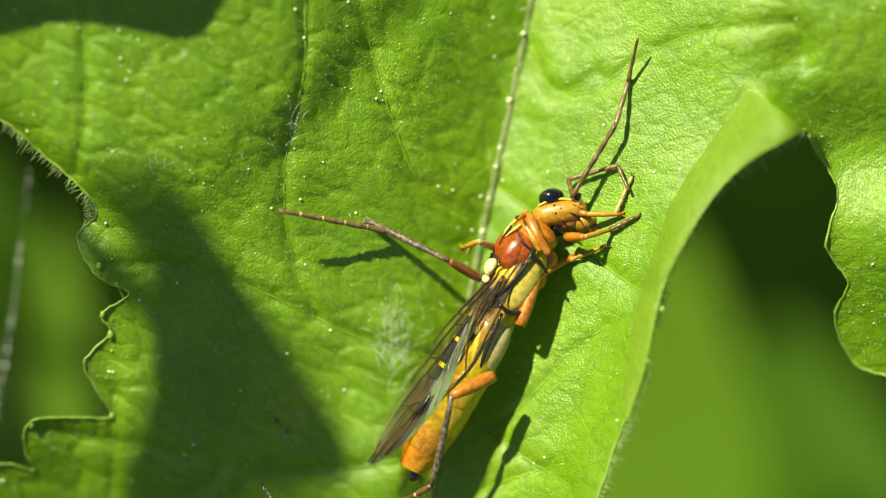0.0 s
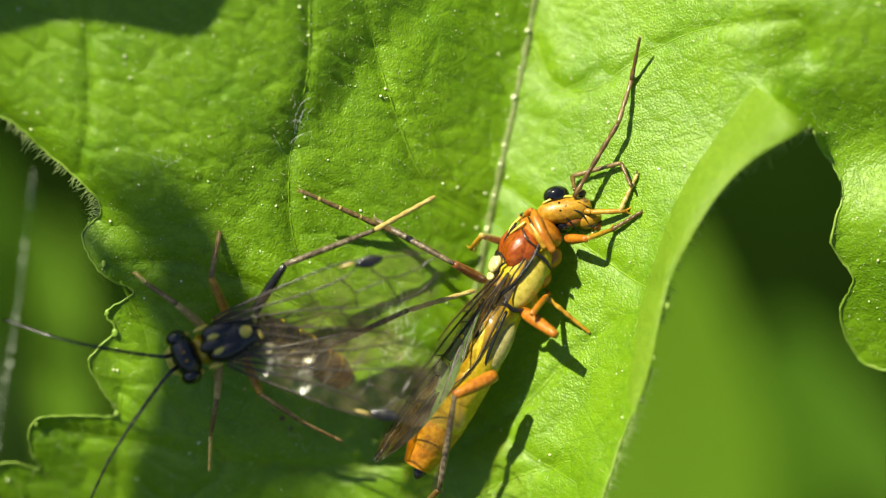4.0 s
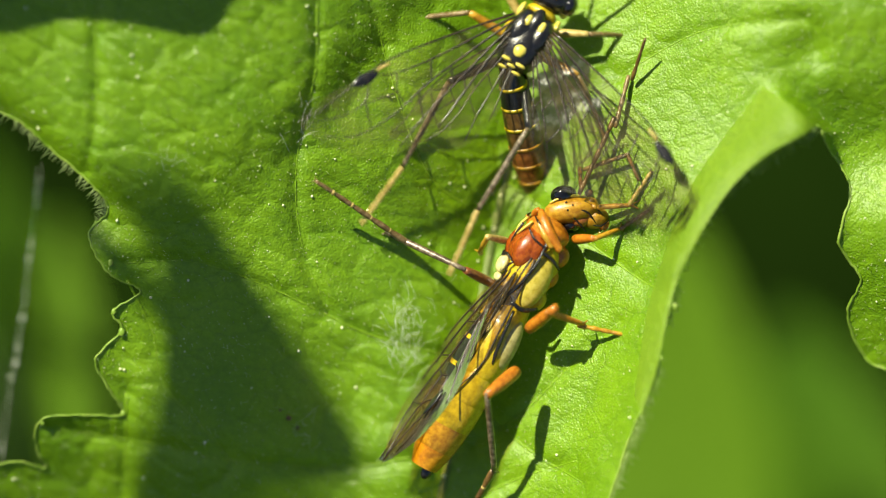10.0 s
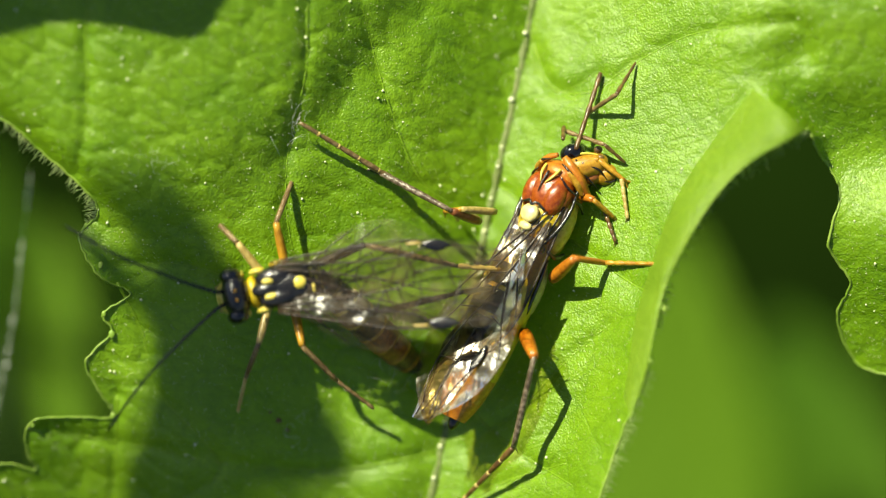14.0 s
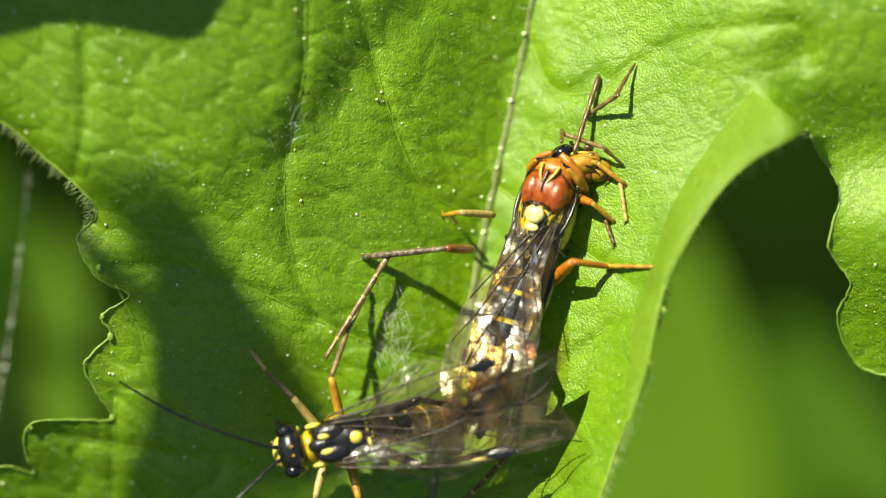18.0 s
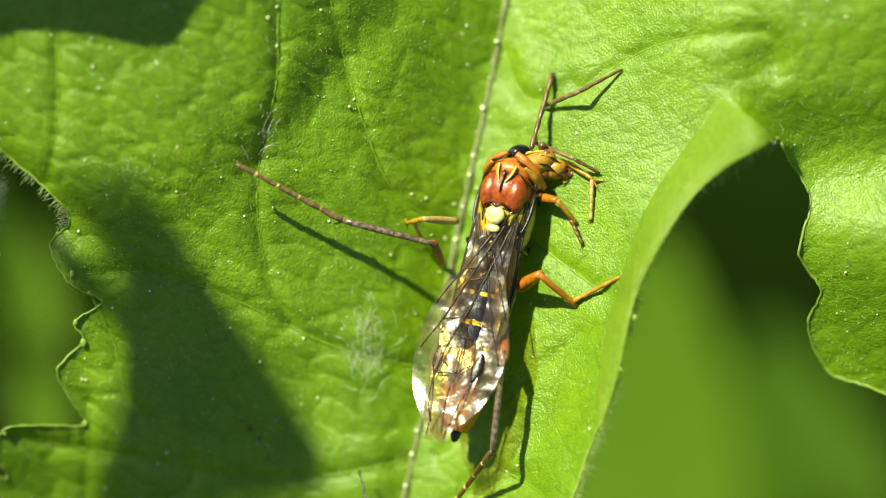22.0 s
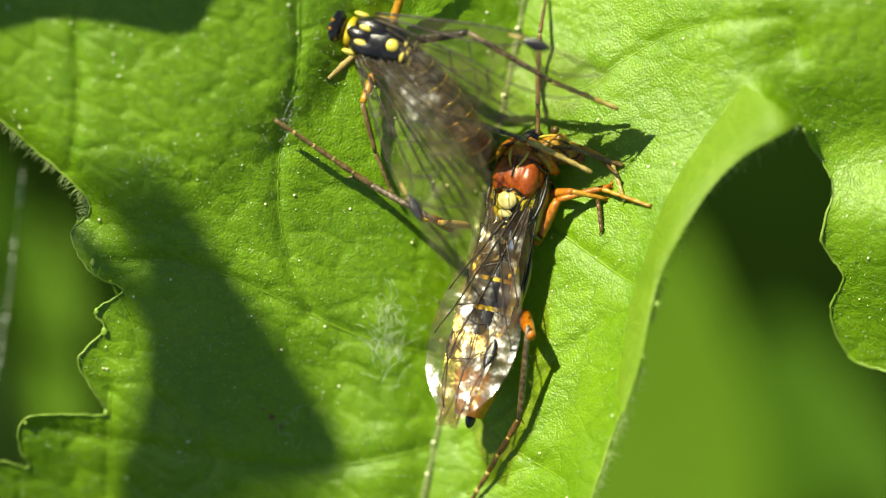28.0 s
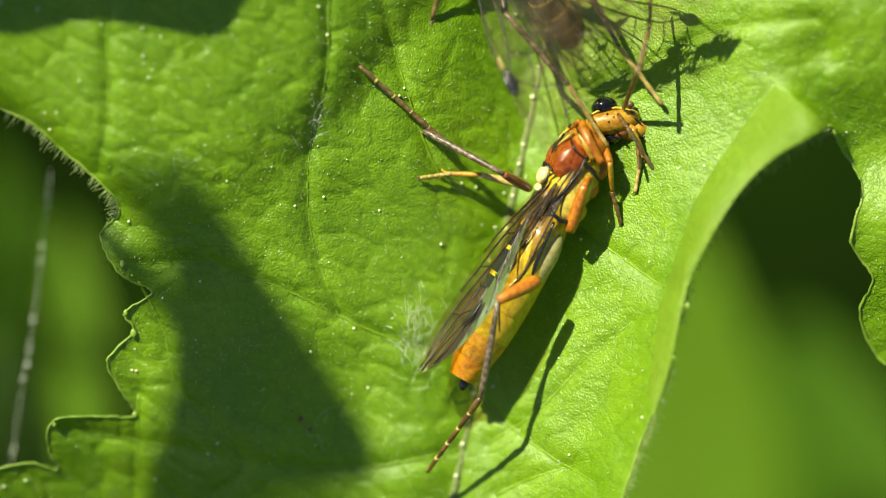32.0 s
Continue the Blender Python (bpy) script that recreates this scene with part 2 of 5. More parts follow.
def tube(bm, points, radii, sides=8):
    """A round rod along the points, with a radius at each (or between the first and the last)."""
    pts = [Vector(p) for p in points]
    n = len(pts)
    if len(radii) != n:
        radii = [float(np.interp(i / (n - 1), np.linspace(0, 1, len(radii)), radii)) for i in range(n)]
    loops, side = [], None
    for i, p in enumerate(pts):
        d = (pts[min(i + 1, n - 1)] - pts[max(i - 1, 0)]).normalized()
        ref = side if side else (Vector((0, 0, 1)) if abs(d.z) < 0.9 else Vector((1, 0, 0)))
        e = d.cross(ref).normalized()
        side = e.cross(d).normalized()
        loops.append([p + radii[i] * (math.cos(a) * side + math.sin(a) * e) for a in (math.tau * k / sides for k in range(sides))])
    return rings(bm, loops)


def body_of(bm, sections, sides=24, caps=True):
    """A bulging body along x: sections of (x, half width, half height, middle height)."""
    loops = []
    for x, w, h, z in sections:
        loops.append([(x, w * math.cos(math.tau * k / sides), z + h * math.sin(math.tau * k / sides)) for k in range(sides)])
    return rings(bm, loops, caps=caps)


def egg(x0, x1, w, h, z=0.0, y=0.0, steps=9, sides=20, blunt=0.5):
    """An egg-shaped bmesh from x0 to x1."""
    bm = bmesh.new()
    sec = []
    for k in range(steps + 1):
        t = k / steps
        s = max(0.04, (1 - (2 * t - 1) ** 2) ** blunt)
        sec.append((x0 + (x1 - x0) * (1 - math.cos(math.pi * t)) / 2, w * max(0.04, math.sin(math.pi * t) ** (2 * blunt)), h * max(0.04, math.sin(math.pi * t) ** (2 * blunt)), z))
    body_of(bm, sec, sides)
    for v in bm.verts:
        v.co.y += y
    return bm


def put_at(bm, m):
    bmesh.ops.transform(bm, matrix=m, verts=bm.verts)
    return bm


# ---- the leaf ----
def soft(v, k):
    """A ramp that starts smoothly at zero over about k."""
    return k * np.logaddexp(0, v / k)


def sig(v):
    return 1 / (1 + np.exp(-np.clip(v, -40, 40)))


def leaf_height(x, y):
    """Large relief of the leaf blade: a valley along the midrib, folds on both halves."""
    d = (x - (940 - 0.205 * y)) * 0.98
    left, right = soft(-d, 10), soft(d, 10)
    h = 0.47 * left + 0.10 * (left - soft(left - 300, 40)) * sig((y - 480) / 70) - 0.36 * soft(left - 310, 70) + 12 * (1 - np.exp(-left / 45)) + 0.2 * (300 - y) * np.where(y > 300, sig((left - 130) / 50), sig((left - 330) / 80))
    h = h + 0.58 * right + 0.14 * soft(right - 225, 12) * sig((y - 330) / 40) - 0.28 * soft(right - 260, 50) * sig((330 - y) / 40) - 0.2 * soft(right - 430, 50) + 0.14 * soft(330 - y, 50) * sig((right - 330) / 40)
    # a fold beside the second vein, the swell of the upper half and the fall of the lower left lobe
    h = h - 13 * np.exp(-((x - 640 + 0.9 * (y - 120)) / 60) ** 2) * sig((330 - y) / 40)
    h = h + 8 * np.exp(-(((x - 760) + 0.25 * y) / 75) ** 2) * sig((420 - y) / 60)
    # below a brow across the upper half the blade falls away from the light
    brow = 0.5 * (x - 330) + 0.87 * (y - 285)
    h = h + (22 - 0.29 * (soft(brow, 25) - soft(brow - 190, 40))) * sig((620 - x) / 50) * sig((x - 170) / 40)
    # the lobes of the near margin turn up
    h = h + (0.12 + 0.35 * sig((640 - y) / 50)) * soft(285 - x, 26) * sig((y - 400) / 50) - 0.3 * soft(y - 728, 14) * sig((235 - x) / 45)
    h = h - 125 * sig((258 - x) / 46) * sig((y - 420) / 55)
    h = h - 0.9 * soft(y - 180 - 0.8 * x, 16) * sig((230 - x) / 30) * sig((400 - y) / 25)
    # the far margin rolls up towards the light
    e = (x - (1345 - 0.62 * soft(y - 150, 30) + 0.12 * soft(y - 450, 40))) * 0.85
    h = h + 0.62 * soft(e, 9) * sig((1432 - x) / 10) * sig((y - 120) / 14)
    # behind the ridge on the far side the blade hangs down
    ridge = sig((x - np.minimum(1345 + 0.95 * (y - 150), 1432)) / 12) * sig((y - 60) / 20)
    h = h - ridge * (0.62 * soft(e, 9) * sig((1432 - x) / 10) + 0.72 * soft(y - 150, 22) + 0.10 * soft(x - 1380, 20))
    h = h - 0.2 * soft(y - 900, 80)
    return h


def cell_relief(x, y, size, seed):
    """Puffed cells between the net of veins: 0 on a vein, 1 in a cell's middle."""
    rng = np.random.default_rng(seed)
    jit = rng.random((80, 80, 2))
    gx, gy = x / size + 20, y / size + 20
    ix, iy = np.floor(gx).astype(int), np.floor(gy).astype(int)
    f1 = np.full(x.shape, 9.0)
    f2 = np.full(x.shape, 9.0)
    for dx in (-1, 0, 1):
        for dy in (-1, 0, 1):
            px = ix + dx + 0.1 + 0.8 * jit[(ix + dx) % 80, (iy + dy) % 80, 0]
            py = iy + dy + 0.1 + 0.8 * jit[(ix + dx) % 80, (iy + dy) % 80, 1]
            d = np.hypot(gx - px, gy - py)
            f2 = np.minimum(f2, np.maximum(f1, d))
            f1 = np.minimum(f1, d)
    c = np.clip((f2 - f1) / 0.4, 0, 1)
    return c * (2 - c)


def waves(x, y, size, seed):
    """Gentle unevenness made of a few crossing sine waves."""
    rng = np.random.default_rng(seed)
    h = np.zeros(x.shape)
    for k in range(7):
        a, p, s = rng.random() * math.tau, rng.random() * math.tau, size * (0.6 + rng.random())
        h += np.sin((x * math.cos(a) + y * math.sin(a)) / s * math.tau + p)
    return h / 7


# side veins: starting on the midrib or on the far rim, running to the margin
VEINS = (
    ((552, -120), (541, 20), (538, 130), (505, 290), (512, 430), (560, 560)),
    ((160, -80), (150, 60), (152, 200), (135, 300)),
    ((860, 395), (750, 330), (690, 200), (640, 20), (620, -120)),
    ((800, 640), (640, 600), (470, 520), (330, 470), (200, 470)),
    ((770, 800), (600, 830), (400, 820), (250, 790), (70, 760)),
    ((930, 40), (970, 150), (1040, 165), (1110, 120), (1230, 60), (1400, 40)),
    ((880, 330), (1000, 420), (1110, 500), (1150, 520)),
    ((800, 700), (900, 790), (1010, 860)),
    ((820, 790), (905, 735), (1000, 640), (1075, 575)),
    ((835, 880), (900, 850), (1000, 820)),
    ((205, 500), (250, 590), (275, 690), (385, 820), (330, 880)),
    ((205, 700), (203, 780), (198, 880)),
    ((930, 95), (965, 150), (990, 165), (1060, 130)),
)


VEIN_LINES = [[(p.x, p.y) for p in smooth_line([(*q, 0) for q in v], 8)] for v in VEINS]


def surface(x, y):
    """Full height of the blade at plan places (arrays)."""
    wx, wy = x + 14 * waves(x, y, 160, 3), y + 14 * waves(x, y, 160, 4)
    h = leaf_height(x, y)
    side = np.where(x < 940 - 0.205 * y, 1.0, -1.0)
    along, across = 0.45 * (0.80 * wx + side * 0.60 * wy), 0.80 * wy - side * 0.60 * wx
    h = h + (2.6 + 0.9 * side) * cell_relief(along, across, 44, 1) + 1.0 * cell_relief(wx, wy * 0.8, 24, 2)
    h = h + 8 * waves(x, y, 330, 5)
    for line in VEIN_LINES:
        near = np.full(x.shape, 1e9)
        for (ax, ay), (bx, by) in zip(line, line[1:]):
            dx, dy = bx - ax, by - ay
            t = np.clip(((x - ax) * dx + (y - ay) * dy) / (dx * dx + dy * dy), 0, 1)
            near = np.minimum(near, np.hypot(x - ax - t * dx, y - ay - t * dy))
        h = h - 4.5 * np.exp(-(near / 10) ** 2) + 3 * np.exp(-((near - 34) / 24) ** 2)
    return h


# the blade's outline: near margin with its lobes and teeth, tip below, far margin with the folded lobe
WEST = ((-330, 60), (-150, 150), (0, 212), (70, 268), (150, 340), (172, 380), (138, 420), (172, 488), (228, 520), (180, 556), (196, 590), (150, 640),
        (172, 690), (198, 738), (130, 738), (52, 748), (46, 800), (60, 832), (0, 822), (-130, 860), (-260, 960))
SOUTH = ((-200, 1120), (200, 1210), (600, 1290), (850, 1250), (1000, 1090))
EAST = ((1058, 882), (1098, 765), (1136, 660), (1124, 628), (1158, 556), (1166, 500), (1200, 430), (1262, 335), (1330, 282), (1418, 232), (1442, 268),
        (1482, 340), (1462, 435), (1500, 500), (1478, 560), (1510, 640), (1570, 665), (1720, 700))
NORTH = ((1950, 560), (2080, 200), (1980, -200), (1600, -420), (900, -520), (300, -480), (-200, -320), (-380, -100))


def outline():
    pts = smooth_line([(*p, 0) for p in WEST + SOUTH + EAST + NORTH + WEST[:1]], 9)[:-1]
    rng = random.Random(5)
    out = []
    for i, p in enumerate(pts):
        q = pts[(i + 1) % len(pts)]
        n = Vector((q.y - p.y, p.x - q.x, 0)).normalized()
        out.append(p + n * rng.uniform(-1.4, 1.4))
    return np.array([(p.x, p.y) for p in out])


def inside(px, py, poly):
    odd = np.zeros(px.shape, bool)
    for (ax, ay), (bx, by) in zip(poly, np.roll(poly, -1, 0)):
        cross = (ay > py) != (by > py)
        with np.errstate(divide="ignore", invalid="ignore"):
            odd ^= cross & (px < (bx - ax) * (py - ay) / (by - ay + 1e-12) + ax)
    return odd


def nearest_on(points, poly):
    best = np.full(len(points), 1e18)
    place_on = points.copy()
    for a, b in zip(poly, np.roll(poly, -1, 0)):
        d = b - a
        t = np.clip(((points - a) @ d) / max(d @ d, 1e-9), 0, 1)
        q = a + t[:, None] * d
        r = ((points - q) ** 2).sum(1)
        m = r < best
        best[m], place_on[m] = r[m], q[m]
    return place_on


def build_blade(parent):
    step = 5.0
    poly = outline()
    xs, ys = np.arange(-420, 2100, step), np.arange(-540, 1320, step)
    gx, gy = np.meshgrid(xs, ys)
    ok = inside(gx, gy, poly)
    cell = ok[:-1, :-1] & ok[1:, :-1] & ok[:-1, 1:] & ok[1:, 1:]
    used = np.zeros(ok.shape, bool)
    for a in (slice(None, -1), slice(1, None)):
        for b in (slice(None, -1), slice(1, None)):
            used[a, b] |= cell
    full = np.zeros(ok.shape, int)
    for a in (slice(None, -1), slice(1, None)):
        for b in (slice(None, -1), slice(1, None)):
            full[a, b] += cell
    rim = used & (full < 4)
    pts = np.stack([gx[used], gy[used]], 1)
    pts[rim[used]] = nearest_on(pts[rim[used]], poly)
    index = np.full(ok.shape, -1)
    index[used] = np.arange(used.sum())
    h = surface(pts[:, 0], pts[:, 1])
    k = (1 - h / 6393) * U
    co = np.stack([(pts[:, 0] - 784) * k, (441 - pts[:, 1]) * k, h * U], 1)
    r, c = np.nonzero(cell)
    faces = np.stack([index[r, c], index[r + 1, c], index[r + 1, c + 1], index[r, c + 1]], 1)
    mesh = bpy.data.meshes.new("blade")
    mesh.from_pydata(co.tolist(), [], faces.tolist())
    mesh.polygons.foreach_set("use_smooth", [True] * len(mesh.polygons))
    mesh.materials.append(LEAF)
    ob = new("blade", mesh)
    ob.parent = parent
    return ob, poly


def on_leaf(x, y, lift=0.0):
    a, b = np.array([float(x)]), np.array([float(y)])
    return Vector(lay(x, y, float(surface(a, b)[0]) + lift))


def lines_on_leaf(xy, lift):
    a = np.array(xy, float)
    h = surface(a[:, 0], a[:, 1]) + lift
    return [lay(x, y, float(z)) for (x, y), z in zip(xy, h)]


leaf = thing("leaf", "large bright green lobed leaf with netted veins and toothed margin", "leaf")
blade, LEAF_EDGE = build_blade(leaf)
bm = bmesh.new()
rim_line = lines_on_leaf([tuple(p) for p in np.vstack([LEAF_EDGE, LEAF_EDGE[:1]])], 0.5)
tube(bm, rim_line, [random.uniform(2.6, 3.6) * (0.65 if q[0] < -450 else 0.8) for q in rim_line], 6)
part("margin", bm, RIM, leaf, "pale thickened toothed leaf margin")
bm = bmesh.new()
mid = [(940 - 0.205 * y + 1.5 * math.sin(y / 90), y) for y in range(-500, 1290, 15)]
tube(bm, lines_on_leaf(mid, -6.5), [9.5, 10.0], 12)
part("midrib", bm, VEIN, leaf, "pale straight midrib with tiny bumps")
for line in VEIN_LINES:
    bm = bmesh.new()
    tube(bm, lines_on_leaf(line, -0.6), [2.8, 1.2], 6)
    part("side_vein", bm, SIDE_VEIN, leaf)
# the far margin turns over and shows its smooth underside
def build_fold():
    inner = smooth_line([(1100, 705, 0), (1112, 620, 0), (1126, 540, 0), (1150, 462, 0), (1196, 345, 0), (1258, 250, 0), (1326, 158, 0)], 8)
    outer = smooth_line([(1112, 742, 0), (1140, 655, 0), (1160, 560, 0), (1184, 484, 0), (1250, 366, 0), (1318, 292, 0), (1419, 232, 0)], 8)
    loops, cols = [], 12
    for i, (a, b) in enumerate(zip(inner, outer)):
        s = i / (len(inner) - 1)
        row = []
        for j in range(cols + 1):
            c = j / cols
            q = a.lerp(b, c)
            row.append((q.x, q.y, (6 + 34 * s) * math.sin(math.pi * c * 0.8) + 2 * math.sin(11 * s + 4 * c)))
        loops.append(row)
    ground = iter(lines_on_leaf([(q[0], q[1]) for row in loops for q in row], 0))
    bm = bmesh.new()
    rings(bm, [[(g[0], g[1], g[2] + q[2]) for q, g in zip(row, ground)] for row in loops], closed=False)
    part("folded_margin", bm, FOLD, leaf, "smooth pale strip of the leaf's turned-over margin")


build_fold()
for x, y in ((1172, 548), (1148, 640), (1136, 662), (1424, 232), (1250, 352), (182, 556), (196, 592), (198, 736), (56, 752), (150, 400), (176, 470)):
    r = 4.5 + 1.5 * math.sin(x)
    bm = bmesh.new()
    bmesh.ops.create_uvsphere(bm, u_segments=10, v_segments=7, radius=1)
    put_at(bm, Matrix.Translation(on_leaf(x, y, 2)) @ Matrix.Diagonal((r, r * 1.5, r * 0.7, 1)))
    part("tooth_tip", bm, RIM, leaf, "pale swollen tip of a leaf tooth")
# the stalk from the leaf's base to the ground
ground_z = -0.16
bm = bmesh.new()
base = Vector((700 - 784, 441 - 1270, 60))
inv = LEAN.inverted()
foot = inv @ Vector((0.02, -0.03, ground_z)) / U
tube(bm, smooth_line([on_leaf(715, 1150, -4), base, base + Vector((60, -500, -700)), 0.5 * (base + foot) + Vector((300, -300, 0)), foot], 8), [9, 30, 45, 60], 12)
part("stalk", bm, STALK, leaf, "green round leaf stalk")


# ---- insects ----
def wing_outline(s, length, width):
    """Front and rear edge of a wing at the share s of its length."""
    front = width * (0.10 + 0.10 * math.sin(math.pi * s) - 0.10 * s ** 6)
    rear = -width * (0.10 + 0.80 * math.sin(math.pi * min(1, s * 0.92) ** 1.25) ** 0.9) * (1 if s < 0.8 else math.sqrt(max(0.0, 1 - ((s - 0.8) / 0.2) ** 2)) * 0.9 + 0.1)
    if s > 0.86:
        front *= math.sqrt(max(0.0, 1 - ((s - 0.86) / 0.14) ** 2))
    return front, rear


def wing_point(s, c, length, width, camber, curl=0.0, drape=0.0):
    f, r = wing_outline(s, length, width)
    y = f + (r - f) * c
    z = camber * (math.sin(math.pi * s) * 0.5 + 0.35 * math.sin(9 * s + 5 * c) * c - 1.2 * c * c * s) + curl * max(0.0, (s - 0.55) / 0.45) ** 1.2
    ease = min(1.0, max(0.0, (s - 0.42) / 0.3))
    z -= drape * float(soft(y + 18, 5)) * (1 - ease * ease * (3 - 2 * ease))
    return Vector((s * length, y, z))


WING_NET = (((0, 0.0), (0.3, 0.0), (0.62, 0.0), (0.98, 0.2)), ((0, 0.2), (0.3, 0.22), (0.55, 0.16), (0.66, 0.03)), ((0, 0.4), (0.25, 0.42), (0.45, 0.45), (0.6, 0.55), (0.93, 0.75)),
            ((0, 0.6), (0.25, 0.66), (0.5, 0.74), (0.66, 0.93)), ((0, 0.75), (0.3, 0.86), (0.48, 0.96)), ((0.66, 0.05), (0.72, 0.30), (0.84, 0.36), (0.96, 0.35)),
            ((0.40, 0.2), (0.43, 0.44)), ((0.55, 0.17), (0.58, 0.35), (0.57, 0.53)), ((0.33, 0.43), (0.36, 0.68)), ((0.50, 0.47), (0.53, 0.75)), ((0.72, 0.32), (0.74, 0.62)), ((0.58, 0.36), (0.72, 0.32)),
            ((0.30, 0.66), (0.32, 0.87)))


def make_wing(name, parent, length, width, side, skin, camber=10, spot=True, label="", curl=0.0, nets=WING_NET, thick=3.3, drape=0.0):
    """A wing lying along +x from its root; side is 1 for the left and -1 for the right one."""
    bm = bmesh.new()
    rows, cols = 34, 12
    rings(bm, [[Vector((q.x, side * q.y, q.z)) for q in (wing_point(0.01 + 0.985 * i / rows, j / cols, length, width, camber, curl, drape) for j in range(cols + 1))] for i in range(rows + 1)], closed=False)
    w = part(name, bm, skin, parent, label)
    for net in nets:
        bm = bmesh.new()
        line = [wing_point(q.x, q.y, length, width, camber, curl, drape) for q in smooth_line([(a, b, 0) for a, b in net], 7)]
        tube(bm, [(q.x, side * q.y, q.z + 0.4) for q in line], [thick if net[0][0] == 0 else thick * 0.7, thick * 0.5], 5)
        part("wing_vein", bm, WING_VEIN, w)
    if spot:
        bm = bmesh.new()
        loops = []
        for k in range(9):
            s = 0.62 + 0.12 * k / 8
            f, r = wing_outline(s, length, width)
            m = wing_point(s, 0.06, length, width, camber, curl)
            g = 0.13 * width * math.sin(math.pi * (0.06 + 0.88 * k / 8))
            loops.append([(m.x, side * (m.y + g * 0.6 * math.cos(a)), m.z + 0.5 + 1.8 * math.sin(a)) for a in (math.tau * n / 8 for n in range(8))])
        rings(bm, loops)
        part("wing_spot", bm, BLACK, w, "black spot on the front edge of the wing")
        bm = bmesh.new()
        line = [wing_point(0.56 + 0.012 * k, 0.03, length, width, camber, curl, drape) for k in range(6)]
        tube(bm, [(q.x, side * q.y, q.z + 1) for q in line], [thick * 0.8, thick * 1.3, thick * 1.1], 6)
        part("pale_wing_mark", bm, STRAW, w, "pale yellow mark before the wing spot")
    return w


def rod(name, parent, length, r0, r1, material, label="", joints=0, sag=0.0, rough=0):
    """A limb piece along +x from its own origin; joints makes it a row of short swollen pieces."""
    bm = bmesh.new()
    n = max(8, joints * 6)
    pts, rad = [], []
    for i in range(n + 1):
        t = i / n
        pts.append((length * t, 0, sag * math.sin(math.pi * t)))
        r = r0 + (r1 - r0) * t
        if joints:
            r *= 0.78 + 0.34 * abs(math.sin(math.pi * joints * t)) ** 0.6
        else:
            r *= 0.80 + 0.25 * math.sin(math.pi * min(1, t * 1.1)) ** 0.5
        rad.append(r)
    tube(bm, pts, rad, 9)
    rng = random.Random(int(length * 7))
    for k in range(rough):
        t = rng.uniform(0.08, 0.97)
        a = rng.uniform(0, math.tau)
        p = Vector((length * t, 0, sag * math.sin(math.pi * t)))
        d = Vector((0.7, math.cos(a), math.sin(a))).normalized()
        tube(bm, [p, p + d * rng.uniform(4, 8)], [0.7, 0.25], 3)
    return part(name, bm, material, parent, label)


def sphere_part(name, parent, centre, radii, material, label="", turn=(0, 0, 0), seg=20):
    bm = bmesh.new()
    bmesh.ops.create_uvsphere(bm, u_segments=seg, v_segments=seg * 2 // 3, radius=1)
    put_at(bm, Matrix.LocRotScale(centre, Euler([radians(a) for a in turn]), radii))
    return part(name, bm, material, parent, label)


def tergites(parent, sections, materials, overlap=4):
    """Rings of an abdomen, each a little over the next one."""
    for (x0, w0, h0, z0, x1, w1, h1, z1), m in zip(sections, materials):
        bm = bmesh.new()
        mid = 0.5
        sec = [(x0 + overlap, w0 * 0.994, h0 * 0.994, z0), (x0 + overlap * 0.4, w0 * 0.999, h0 * 0.999, z0)]
        for k in range(1, 6):
            t = k / 5
            b = 1 + 0.012 * math.sin(math.pi * t)
            sec.append((x0 + (x1 - x0) * t, (w0 + (w1 - w0) * t) * b, (h0 + (h1 - h0) * t) * b, z0 + (z1 - z0) * t))
        sec.append((x1 - 1.5, w1 * 0.975, h1 * 0.975, z1))
        body_of(bm, sec, caps=False)
        part("abdomen_ring", bm, m, parent)


LIMB_LEN = {'hind_left': [79.6, 163.5, 212.6], 'mid_left': [82.7, 60.0, 60.0], 'front_left': [70.0, 60.0, 71.2], 'front_right': [60.0, 60.0, 60.0], 'mid_right': [89.8, 93.8, 101.2], 'hind_right': [85.0, 175.0, 194.3], 'antenna_far': [46.6, 95.0, 52.4], 'antenna_near': [149.2, 95.0, 85.6]}

